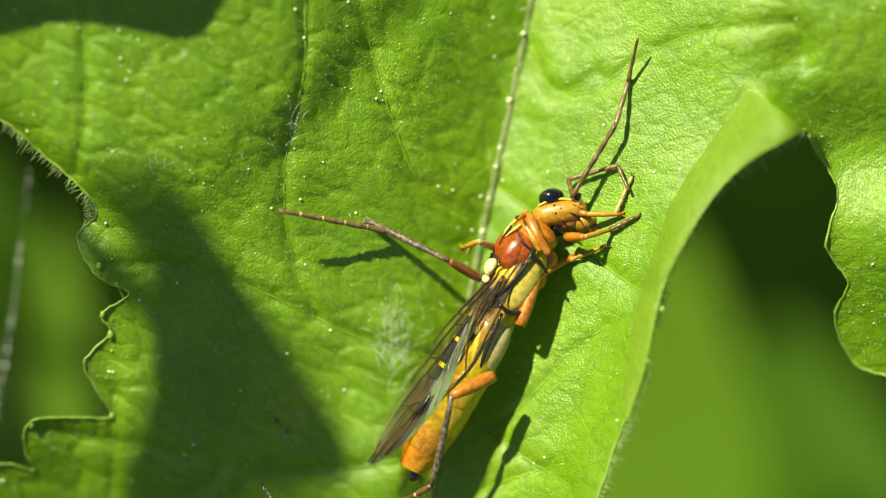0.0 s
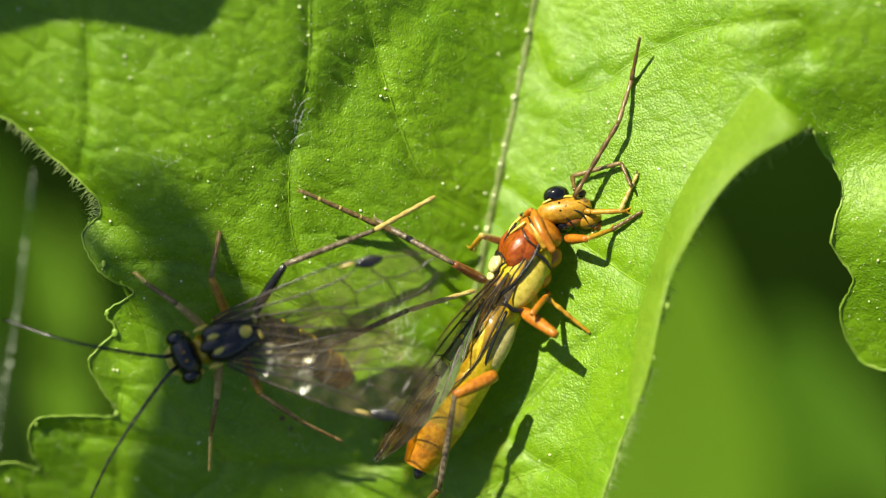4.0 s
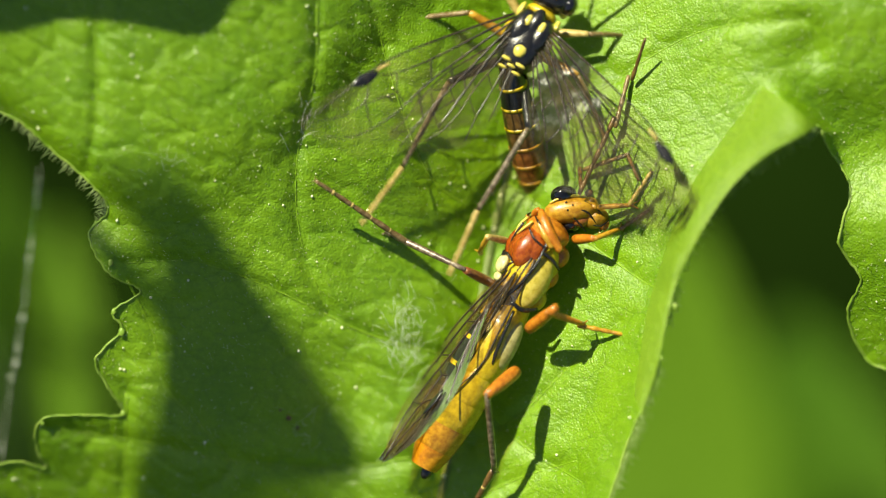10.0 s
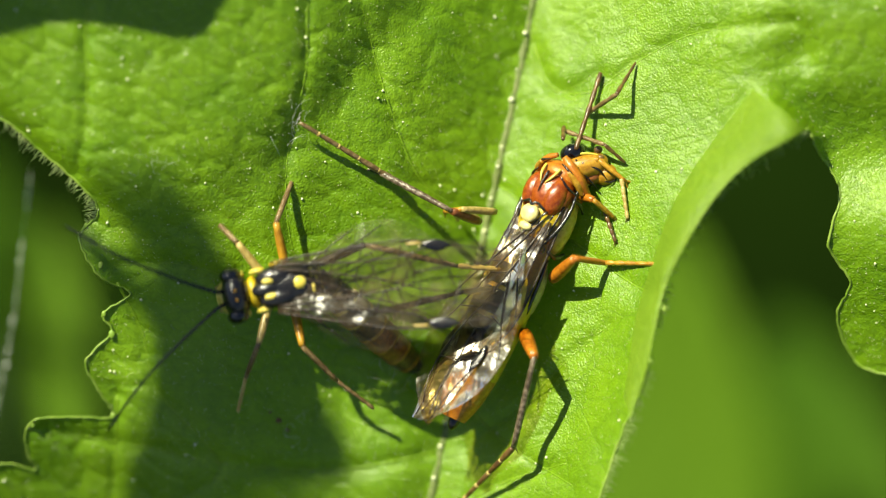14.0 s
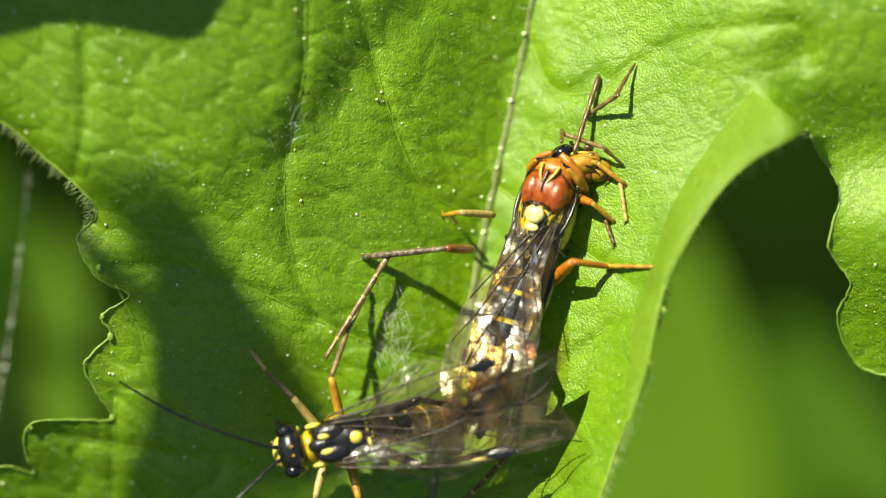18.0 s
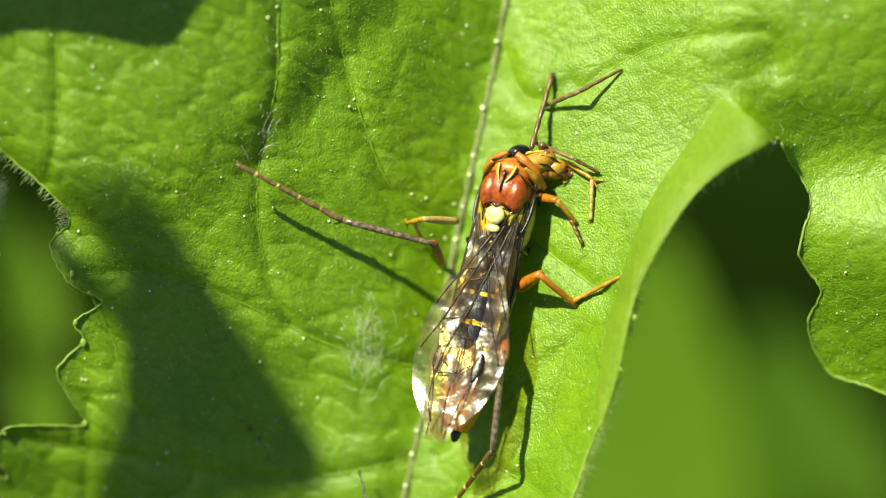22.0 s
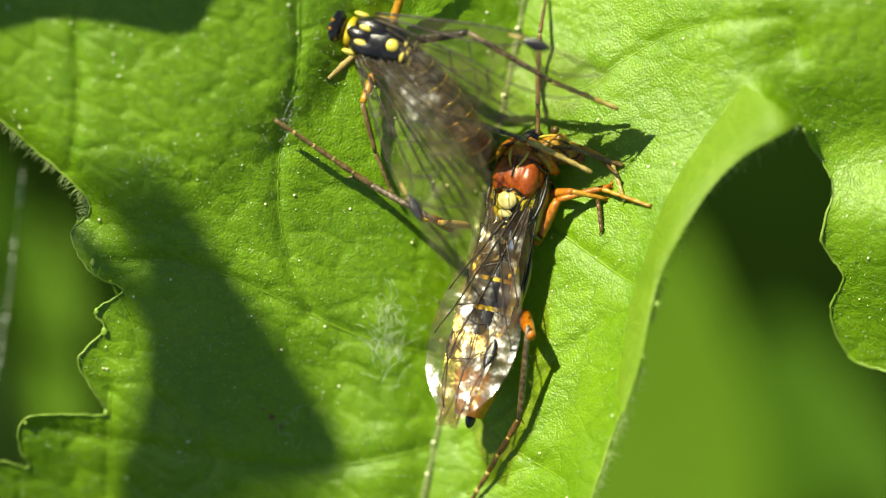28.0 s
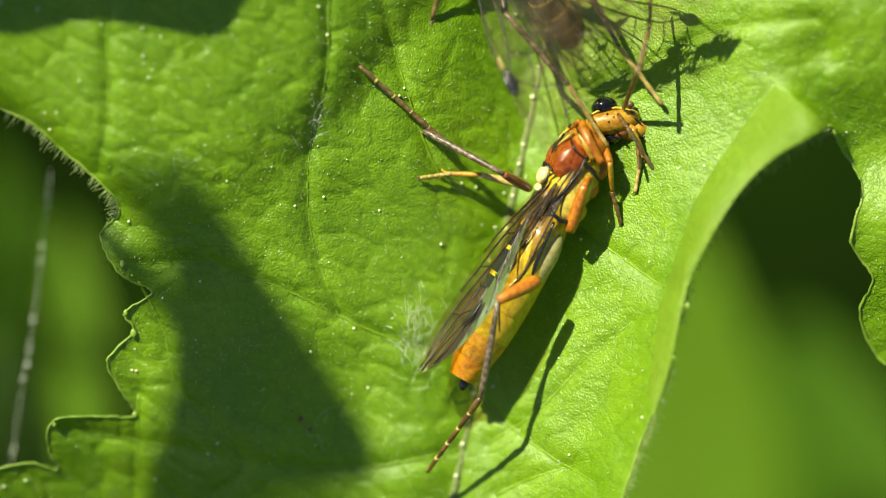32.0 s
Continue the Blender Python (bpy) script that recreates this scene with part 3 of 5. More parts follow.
def build_female():
    f = thing("female_sawfly", "orange-red and yellow female sawfly with smoky folded wings", "insect")
    # thorax
    part("thorax", egg(-78, 78, 50, 46, -6), YELLOW, f, "yellow flanks of the thorax with dark seams")
    part("back_plate", egg(-14, 80, 46, 36, 12), RED, f, "glossy brick-red domed back")
    for y in (-1, 1):
        part("back_plate", egg(-8, 64, 20, 24, 24, y * 23), RED, f, "glossy brick-red side lobe of the back")
    bm = bmesh.new()
    rings(bm, [[(80 - 46 * s, (1 - s) * 22 * (2 * j / 6 - 1), 12 + 36.8 * math.sqrt(max(0, 1 - ((80 - 46 * s - 22) / 58) ** 2)) * math.cos((1 - s) * 0.5 * (2 * j / 6 - 1))) for j in range(7)] for s in (0.12, 0.3, 0.5, 0.7, 0.85, 0.97)], closed=False)
    part("yellow_mark", bm, AMBER, f, "amber-yellow wedge on the front of the back")
    for y in (-1, 1):
        bm = bmesh.new()
        tube(bm, smooth_line([(76, y * 16, 38), (60, y * 13, 45), (44, y * 5, 49)], 5), [2.6, 2.4, 1.0], 6)
        part("yellow_mark", bm, LEMON, f, "yellow streak on the red back")
        bm = bmesh.new()
        tube(bm, smooth_line([(60, y * 46, 8), (20, y * 51, 8), (-20, y * 48, 14), (-58, y * 34, 20)], 5), [2.0, 3.6, 2.4], 6)
        part("dark_seam", bm, BLACK, f, "black seam under the wing base")
        bm = bmesh.new()
        tube(bm, smooth_line([(38, y * 48, 10), (34, y * 51, -14), (24, y * 47, -36)], 5), [3, 3.4, 2.4], 6)
        part("dark_seam", bm, BLACK, f, "black seam down the flank")
        bm = bmesh.new()
        tube(bm, smooth_line([(0, y * 30, 40), (-12, y * 24, 43), (-26, y * 22, 40)], 5), [2.4, 1.6], 6)
        part("dark_seam", bm, BLACK, f, "black seam round the pale spot")
    bm = bmesh.new()
    tube(bm, smooth_line([(1, -24, 42), (7, -8, 50), (1, 0, 51), (7, 8, 50), (1, 24, 42)], 5), [2.2, 2.6, 2.2], 6)
    part("dark_seam", bm, BLACK, f, "black seam behind the red back")
    bm = bmesh.new()
    tube(bm, smooth_line([(66, 0, 46), (40, 0, 50), (26, 0, 50)], 5), [2.6, 1.6, 0.8], 6)
    part("dark_seam", bm, BLACK, f, "black notch in the middle of the back")
    part("pale_spot", egg(-30, 3, 18, 9, 45), IVORY, f, "cream-yellow shield on the rear of the thorax")
    part("pale_spot", egg(-44, -29, 13, 6, 41), IVORY, f, "small yellow plate behind the shield")
    part("waist_plate", egg(-88, -40, 35, 30, 8), BLACK, f, "black and yellow rear plate of the thorax")
    part("collar", egg(44, 96, 44, 40, -2), ORANGE, f, "orange collar behind the head")
    # underside plates by the leg roots
    for x, w in ((44, 17), (4, 20), (-40, 22)):
        for y in (-1, 1):
            part("leg_root", egg(x - 22, x + 18, w, 18, -36, y * 16), ORANGE if x > 0 else YELLOW, f)
    for y in (-1, 1):
        part("hind_leg_root", egg(-196, -84, 17, 22, -22, y * 30), CREAM, f, "pale cream root of the hind leg")
        bm = bmesh.new()
        tube(bm, smooth_line([(-74, y * 46, 2), (-130, y * 49, -2), (-198, y * 40, -14)], 5), [3, 3.4, 5], 6)
        part("dark_seam", bm, BLACK, f, "black seam on the leg root")
    # head: turns on its own, origin in its middle; it faces along its x
    head = part("head", egg(-36, 60, 23, 25, 0, 1, blunt=0.36), AMBER, f, "amber-yellow head with fine dark lines")
    sphere_part("eye", head, (2, 27, 6), (23, 17, 21), EYE, "large glossy black oval eye", (-10, 0, 0), 28)
    sphere_part("eye", head, (6, -22, -20), (21, 13, 20), EYE, "large glossy black oval eye", (10, 0, 0), 26)
    bm = bmesh.new()
    tube(bm, smooth_line([(-24, 15, 17), (-2, 20, 19), (22, 19, 18), (44, 12, 16)], 6), [1.5, 2.6, 2.6, 1.2], 6)
    part("eye_rim", bm, LEMON, head, "pale yellow rim along the eye")
    part("face", egg(26, 74, 19, 22, -14, -18), AMBER, head, "amber face and upper lip")
    part("cheek", egg(4, 44, 13, 16, -8, -18), RUST, head, "rusty cheek")
    part("lip", egg(52, 74, 10, 10, -16, -32), ORANGE, head, "orange-brown upper lip")
    for q in (((20, -4, 22), (38, -14, 17), (48, -30, 4)), ((36, 6, 22), (52, -6, 14), (64, -20, 2)), ((44, -34, 2), (58, -36, -2), (72, -28, -6)), ((10, -14, 16), (22, -30, 4), (30, -42, -8))):
        bm = bmesh.new()
        tube(bm, smooth_line(q, 5), [0.8, 2.0, 0.8], 6)
        part("dark_seam", bm, BLACK, head, "fine dark seam on the head")
    for y in (-1, 1):
        bm = bmesh.new()
        tube(bm, [(66, -30 + y * 9, -16), (80, -30 + y * 7, -20), (86, -30 + y, -20)], [6, 4, 1.5], 7)
        part("jaw", bm, BROWN, head, "dark-tipped jaw")
        bm = bmesh.new()
        tube(bm, [(52, -36 + y * 5, -20), (64, -50 + y * 6, -28), (58, -64 + y * 7, -36), (46, -70 + y * 8, -46)], [3, 2.8, 2.4, 1.4], 7)
        part("palp", bm, AMBER, head, "thin jointed mouth feeler")
    for y in (22, 6):
        sphere_part("antenna_socket", head, (46, y, 12), (8, 7, 7), BROWN, seg=12)
    for k, (x, y) in enumerate(((14, 2), (4, -5), (4, 9))):
        sphere_part("ocellus", head, (x, y, 24), (2, 2, 2), BLACK, seg=8)
    # collar straps
    for y in (-1, 1):
        bm = bmesh.new()
        tube(bm, smooth_line([(98, y * 8, 30), (88, y * 26, 26), (72, y * 44, 10), (54, y * 52, -20)], 6), [6, 9, 10, 7] if y < 0 else [4, 6, 7, 6], 10)
        part("collar_strap", bm, ORANGE, f, "broad orange strap along the collar")
        bm = bmesh.new()
        tube(bm, smooth_line([(78, y * 30, 34), (66, y * 44, 16), (52, y * 50, -4)], 6), [4, 7, 5], 8)
        part("collar_strap", bm, AMBER, f, "narrow amber strap behind the collar")
        for q in (((86, y * 14, 38), (78, y * 34, 32), (62, y * 52, 6)), ((64, y * 26, 42), (52, y * 40, 30), (46, y * 52, 4))):
            bm = bmesh.new()
            tube(bm, smooth_line(q, 5), [1.2, 2.4, 1.2], 6)
            part("dark_seam", bm, BLACK, f, "black seam between the collar straps")
        part("flank_plate", egg(-64, 36, 14, 24, -12, y * 38), PALE, f, "pale yellow flank plate edged with black")
        bm = bmesh.new()
        tube(bm, smooth_line([(-62, y * 49, 16), (-66, y * 53, -8), (-54, y * 48, -34)], 5), [3.4, 4.6, 3], 7)
        part("dark_seam", bm, BLACK, f, "broad black seam behind the flank plate")
    # abdomen
    ab = part("abdomen", egg(-386, -56, 40, 40, -6, steps=14), YELLOW, f, "yellow abdomen turning orange behind")
    stops = [-58, -104, -152, -204, -256, -306, -352, -390]
    half = [34, 42, 47, 48, 47, 44, 37, 25]
    sec = [(a, w, w * 0.98, -6, b, v, v * 0.98, -6) for a, b, w, v in zip(stops, stops[1:], half, half[1:])]
    tergites(ab, sec, [YELLOW, YELLOW, YELLOW, YELLOW, YELLOW, AMBER, HONEY])
    for k in range(1, 4):
        x0, x1, w0, w1 = stops[k] - 3, stops[k] + 0.9 * (stops[k + 1] - stops[k]), half[k], half[k] + 0.9 * (half[k + 1] - half[k])
        bm = bmesh.new()
        loops = []
        for i in range(5):
            q = i / 4
            w = (w0 + (w1 - w0) * q) * (1.022 + 0.01 * math.sin(math.pi * q))
            spread = radians(44 + 8 * math.sin(math.pi * q))
            loops.append([(x0 + (x1 - x0) * q, w * math.sin(spread * (j / 5 - 1)), -6 + 0.98 * w * math.cos(spread * (j / 5 - 1))) for j in range(11)])
        rings(bm, loops, closed=False)
        part("dark_saddle", bm, BLACK, ab, "glossy black plate on the back of the abdomen")
    part("sheath", egg(-412, -376, 9, 11, -16), BLACK, ab, "short black egg-layer sheath")
    for y in (-1, 1):
        for k in range(5):
            part("side_dot", egg(-110 - 46 * k, -98 - 46 * k, 3, 3, -14, y * (41 if k in (1, 2, 3) else 38)), BLACK, ab)
    # wings folded flat over the abdomen
    for y, lift in ((1, 0), (-1, 7)):
        w = make_wing("forewing", f, 442, 118, -y, SMOKE, 9, True, "smoky amber folded forewing with a metallic shine", 34, WING_NET, 2.3, 0.8)
        w.matrix_basis = Matrix.Translation(Vector((22, y * 36, 30 + lift)) * U) @ Matrix.Rotation(radians(179 + y * 2.2), 4, "Z") @ pose(0, 0, 0, y * 4, 0, 0)
        w = make_wing("hindwing", f, 300, 84, -y, SMOKE, 6, False, "smoky folded hindwing", 20, WING_NET[:2], 1.5)
        w.matrix_basis = Matrix.Translation(Vector((-14, y * 30, 26 + lift * 0.4)) * U) @ Matrix.Rotation(radians(179 + y * 2), 4, "Z") @ pose(0, 0, 0, y * 4, 0, 0)
    # limbs: each piece moves on its own
    looks = {
        "hind_left": ((RUST, 9, 8), (SHIN_GREY, 5, 6.5), (GREYBROWN, 5.5, 3.5)), "hind_right": ((ORANGE, 13, 10), (SHIN_GREY, 5, 6.5), (BROWN, 5.5, 3.2)),
        "mid_left": ((STRAW, 7, 6), (AMBER, 5, 4), (STRAW, 4, 3)), "mid_right": ((ORANGE, 12, 9), (ORANGE, 6, 5), (AMBER, 4.5, 3)),
        "front_left": ((AMBER, 8, 6), (AMBER, 5, 4), (STRAW, 4, 3)), "front_right": ((ORANGE, 9, 7), (AMBER, 5, 4), (BROWN, 4, 3)),
        "antenna_far": ((BROWN, 3.6, 4), (GREYBROWN, 4, 3.6), (BROWN, 3.6, 2.4)), "antenna_near": ((BROWN, 4, 4.2), (GREYBROWN, 4.2, 3.8), (BROWN, 3.8, 2.2))}
    limbs = {}
    for name, look3 in looks.items():
        pieces = []
        for k, ((m, r0, r1), length) in enumerate(zip(look3, LIMB_LEN[name])):
            ant = name.startswith("ant")
            word = ("antenna_base", "antenna_middle", "antenna_tip")[k] if ant else ("thigh", "shin", "foot")[k]
            joints = (max(2, int(length / 26)) if ant else (0, 0, 5)[k])
            ob = rod(word, f, length, r0, r1, m, "", joints, rough=0 if ant else (0, 14, 16)[k])
            if not ant and k == 1:
                for y in (-1, 1):
                    rod("spur", ob, 22, 2.4, 0.8, m).matrix_basis = Matrix.Translation(Vector((length * 0.97, 0, 0)) * U) @ pose(0, 0, 0, 0, 25, 28 * y)
            if not ant and k == 2:
                for y in (-1, 1):
                    rod("claw", ob, 10, 1.6, 0.5, BROWN).matrix_basis = Matrix.Translation(Vector((length * 0.98, 0, 0)) * U) @ pose(0, 0, 0, 0, 30, 35 * y)
                if name in ("hind_left", "mid_left", "hind_right"):
                    for q in (0.2, 0.4, 0.6, 0.8):
                        rod("pale_ring", ob, 6, r0 * 0.85, r0 * 0.8, STRAW).matrix_basis = Matrix.Translation(Vector((length * q, 0, 0)) * U)
            pieces.append(ob)
        limbs[name] = pieces
    return f, limbs, head


def build_male():
    m = thing("male_sawfly", "slender black and yellow male sawfly with clear veined wings", "insect")
    part("thorax", egg(-62, 50, 37, 34, 0), BLACK, m, "glossy black thorax with yellow spots")
    for y in (-1, 1):
        part("back_plate", egg(-20, 42, 17, 18, 18, y * 16), BLACK, m, "glossy black back plate")
        part("yellow_mark", egg(10, 32, 5, 4, 32, y * 12), LEMON, m, "yellow wedge on the black back")
        part("yellow_mark", egg(24, 50, 5, 10, 11, y * 30), LEMON, m, "yellow shoulder patch")
        part("yellow_mark", egg(-8, 20, 6, 20, -12, y * 35), YELLOW, m, "yellow flank patch")
        part("yellow_mark", egg(-47, -41, 8, 4, 26, y * 12), LEMON, m, "small yellow rear spot")
        part("yellow_mark", egg(-59, -54, 8, 4, 19, y * 12), LEMON, m, "small yellow rear spot")
    part("back_plate", egg(2, 50, 13, 14, 22), BLACK, m, "glossy black middle back plate")
    part("shield", egg(-35, -13, 10, 6, 29), LEMON, m, "lemon-yellow shield spot")
    part("yellow_mark", egg(-53, -48, 7, 4, 25), LEMON, m, "small yellow rear spot")
    part("collar", egg(36, 62, 25, 20, -6), YELLOW, m, "yellow collar")
    for x in (26, -6, -36):
        for y in (-1, 1):
            part("leg_root", egg(x - 16, x + 14, 12, 14, -28, y * 14), YELLOW, m)
    head = part("head", egg(54, 98, 38, 30, 0), BLACK, m, "black head with yellow rims")
    part("face", egg(74, 108, 26, 20, -12), LEMON, head, "yellow face")
    for y in (-1, 1):
        sphere_part("eye", head, (79, y * 31, 4), (17, 13, 20), EYE, "bulging glossy black eye")
        part("yellow_mark", egg(58, 76, 6, 15, -5, y * 30), LEMON, head, "yellow rim behind the eye")
        bm = bmesh.new()
        tube(bm, [(98, y * 10, -22), (108, y * 18, -34), (100, y * 22, -44)], [2.6, 2, 1], 6)
        part("palp", bm, STRAW, head, "thin mouth feeler")
        bm = bmesh.new()
        line = smooth_line([(96, y * 10, 10), (112, y * 16, 20), (170, y * 52, 42), (240, y * 100, 40), (310, y * 160, 10)], 9)
        n = len(line)
        tube(bm, line, [(3.7 - 2.1 * i / n) * (0.86 + 0.2 * (i % 2)) for i in range(n)], 7)
        part("antenna", bm, BLACK, m, "long thin black jointed antenna")
        sphere_part("ocellus", head, (74, y * 7, 29), (3, 3, 3), AMBER, seg=8)
    # abdomen on its own hinge at the waist
    ab = part("abdomen", put_at(egg(-270, 6, 22, 20, 0, steps=14), pose(0, 0, 0)), RUST, m, "banded rust-brown abdomen")
    stops = [0, -34, -72, -112, -152, -190, -226, -258, -284]
    half = [18, 24, 28, 30, 30, 29, 26, 21, 13]
    sec = [(a, w, w * 0.9, -abs(a) ** 2 / 4200, b, v, v * 0.9, -abs(b) ** 2 / 4200) for a, b, w, v in zip(stops, stops[1:], half, half[1:])]
    for v in ab.data.vertices:
        v.co.z -= (v.co.x / U) ** 2 / 4200 * U
    tergites(ab, sec, [BLACK, BLACK, BROWN, BROWN, RUST, RUST, BROWN, BLACK])
    for a, w in zip(stops[1:-1], half[1:-1]):
        bm = bmesh.new()
        z = -a * a / 4200
        body_of(bm, [(a + 5, w * 1.015, w * 0.915, z + 0.8), (a + 2.5, w * 1.04, w * 0.94, z + 0.8), (a - 0.5, w * 1.015, w * 0.915, z + 0.8)])
        part("yellow_band", bm, YELLOW if a > -150 else AMBER, ab, "narrow yellow band")
    part("clasper", egg(-300, -272, 8, 10, -20), RUST, ab, "rounded tail claspers")
    # wings: the forewing of each side carries its hindwing
    wings, swing = {}, None
    for y, word in ((1, "left"), (-1, "right")):
        w = make_wing("forewing", m, 372, 122, -y, CLEAR, 10, True, "clear forewing with dark veins and shining creases", thick=2.0)
        wings[word] = w, make_wing("hindwing", m, 268, 96, -y, CLEAR, 8, False, "clear hindwing", thick=1.5)
    # legs
    plan = (("front", (30, 18, -26), (58, 78, -4), (92, 126, -40), (118, 176, -72), (STRAW, GREYBROWN, STRAW), (7, 4.5, 3.2)),
            ("middle", (-4, 20, -28), (-6, 96, -2), (-44, 160, -44), (-88, 214, -74), (AMBER, GREYBROWN, GREYBROWN), (7.5, 4.5, 3.2)),
            ("hind", (-40, 20, -28), (-118, 70, 12), (-262, 66, -18), (-366, 78, -58), (BLACK, SHIN_GREY, STRAW), (8, 5, 4)))
    for word, a, b, c, d, looks, rad in plan:
        for y in (-1, 1):
            leg = None
            pts = [Vector((q[0], q[1] * y, q[2])) for q in (a, b, c, d)]
            for k, name in enumerate(("leg", "shin", "foot")):
                p, q = pts[k], pts[k + 1]
                L = (q - p).length
                ob = rod(name, leg or m, L, rad[k], rad[k] * 0.85, looks[k], {"leg": "jointed leg with a " + {"front": "straw", "middle": "pale amber"}.get(word, "dark") + " thigh"}.get(name, ""), 5 if k == 2 else 0, rough=(0, 14, 14)[k])
                full = Matrix.Translation(p * U) @ (q - p).to_track_quat("X", "Z").to_matrix().to_4x4()
                ob.matrix_basis = full if leg is None else leg.matrix_basis.inverted() @ full
                leg = leg or ob
            if word == "hind" and y < 0:
                swing = leg
    m.scale = (1.13, 1.13, 1.13)
    ab.scale = (0.9, 0.9, 0.9)
    return m, wings, ab, swing


female, female_limbs, female_head = build_female()
male, male_wings, male_abdomen, male_leg = build_male()


# ---- hairs, silk and specks on the leaf ----
def scatter_stuff():
    rng = random.Random(11)
    bm = bmesh.new()
    count, spots = 0, []
    while count < 300:
        x, y = rng.uniform(-100, 1600), rng.uniform(-100, 900)
        if not inside(np.array([x]), np.array([y]), LEAF_EDGE)[0]:
            continue
        count += 1
        spots.append((x, y))
    for y in (60, 178, 262, 296, 352, 410, 700, 748, 790, 846):
        bmesh.ops.create_icosphere(bm, subdivisions=2, radius=rng.uniform(3, 5), matrix=Matrix.Translation(on_leaf(938 - 0.205 * y, y, 3)))
    for p in lines_on_leaf(spots, 1):
        r = rng.choice((0.9, 1.1, 1.4, 1.9, 2.8))
        bmesh.ops.create_icosphere(bm, subdivisions=1, radius=r, matrix=Matrix.Translation(p))
    # pale dots that stand in for the glints of the blade's short down
    xy = [(rng.uniform(-60, 1600), rng.uniform(-60, 900)) for k in range(8000)]
    keep = inside(np.array([p[0] for p in xy]), np.array([p[1] for p in xy]), LEAF_EDGE)
    xy = [p for p, k in zip(xy, keep) if k]
    for q in lines_on_leaf(xy, 0.4):
        r = rng.choice((0.5, 0.6, 0.7, 0.9, 1.1))
        v = [bm.verts.new((q[0] + a * r, q[1] + b * r, q[2] + c * r * 1.6)) for a, b, c in ((1, 0, 0), (-0.5, 0.87, 0), (-0.5, -0.87, 0), (0, 0, 1))]
        for f in ((0, 1, 3), (1, 2, 3), (2, 0, 3)):
            bm.faces.new([v[k] for k in f])
    ob = part("specks_and_glints", bm, SPECK, None, "tiny pale pollen specks and dew on the leaf, with glints as pale dots", "stuff")
    ob.matrix_world = LEAN
    tagged(ob, category="specks")
    # short hairs along the far margin
    bm = bmesh.new()
    roots, ways = [], []
    edge = [tuple(p) for p in LEAF_EDGE if (1000 < p[0] < 1425 and 200 < p[1] < 900) or (-50 < p[0] < 200 and 200 < p[1] < 400)]
    for (ax, ay), (bx, by) in zip(edge, edge[1:]):
        if math.hypot(bx - ax, by - ay) > 60:
            continue
        for k in range(7 if ax > 900 else 4):
            t = rng.random()
            x, y = ax + (bx - ax) * t, ay + (by - ay) * t
            roots.append((x, y))
            n = Vector((-(by - ay), -(bx - ax), 0)).normalized()
            d = n + Vector((rng.uniform(-0.5, 0.5), rng.uniform(-0.5, 0.5), rng.uniform(-0.3, 0.5)))
            ways.append(d * rng.uniform(8, 20))
    for q, d in zip(lines_on_leaf(roots, 0), ways):
        p = Vector(q)
        tube(bm, [p, p + d * 0.6, p + d + Vector((0, -2, 0))], [0.6, 0.45, 0.25], 3)
    # short down standing on the sunny half
    xy = [(rng.uniform(900, 1560), rng.uniform(-30, 880)) for k in range(1500)] + [(rng.uniform(100, 900), rng.uniform(40, 880)) for k in range(900)]
    keep = inside(np.array([p[0] for p in xy]), np.array([p[1] for p in xy]), LEAF_EDGE)
    xy = [p for p, k in zip(xy, keep) if k]
    for q in lines_on_leaf(xy, 0):
        p = Vector(q)
        d = Vector((rng.uniform(-0.2, 0.9), rng.uniform(-0.9, 0.1), rng.uniform(0.3, 0.9))) * rng.uniform(4, 10)
        tube(bm, [p, p + d], [0.5, 0.2], 3)
    ob = part("margin_hairs", bm, FUZZ, None, "short pale hairs on the leaf and its margin", "stuff")
    ob.matrix_world = LEAN
    tagged(ob, category="hairs")


def silk(label, cx, cy, spread_x, spread_y, count, length, seed, lean_angle=90):
    rng = random.Random(seed)
    bm = bmesh.new()
    for k in range(count):
        x, y = cx + rng.gauss(0, spread_x), cy + rng.gauss(0, spread_y)
        a = radians(lean_angle + rng.gauss(0, 35))
        l = length * rng.uniform(0.4, 1.2)
        pts = []
        bend = rng.uniform(-1.5, 1.5)
        for i in range(5):
            s = i / 4
            b = a + bend * s
            pts.append((x, y))
            x, y = x + math.cos(b) * l / 4, y - math.sin(b) * l / 4
        lift = [3 + 10 * math.sin(math.pi * i / 4) * rng.random() for i in range(5)]
        base = lines_on_leaf(pts, 0)
        tube(bm, smooth_line([(q[0], q[1], q[2] + h) for q, h in zip(base, lift)], 3), [0.24, 0.18], 4)
    ob = part("silk_tuft", bm, HAIR, None, label, "stuff")
    ob.matrix_world = LEAN
    tagged(ob, category="silk threads")


scatter_stuff()
silk("tangle of fine white silk threads on the leaf", 695, 612, 20, 42, 70, 44, 3)
silk("sparse white silk threads beside a side vein", 520, 225, 14, 26, 14, 34, 4, 70)
silk("few white silk threads on the shaded blade", 280, 300, 18, 16, 8, 26, 5, 120)
silk("few white silk threads low on the blade", 530, 790, 10, 26, 9, 30, 6, 100)
for x, y, r in ((493, 742, 5), (508, 760, 3.5), (478, 728, 2.5)):
    crumb = thing("crumb", "tiny brown crumb of debris on the leaf", "debris", LEAN @ Matrix.Translation(place(x, y, float(surface(np.array([x * 1.0]), np.array([y * 1.0]))[0]) + r * 0.4)), "crumbs")
    bm = bmesh.new()
    bmesh.ops.create_icosphere(bm, subdivisions=2, radius=r)
    for v in bm.verts:
        v.co *= random.uniform(0.75, 1.2)
    part("grain", bm, CRUMB, crumb)
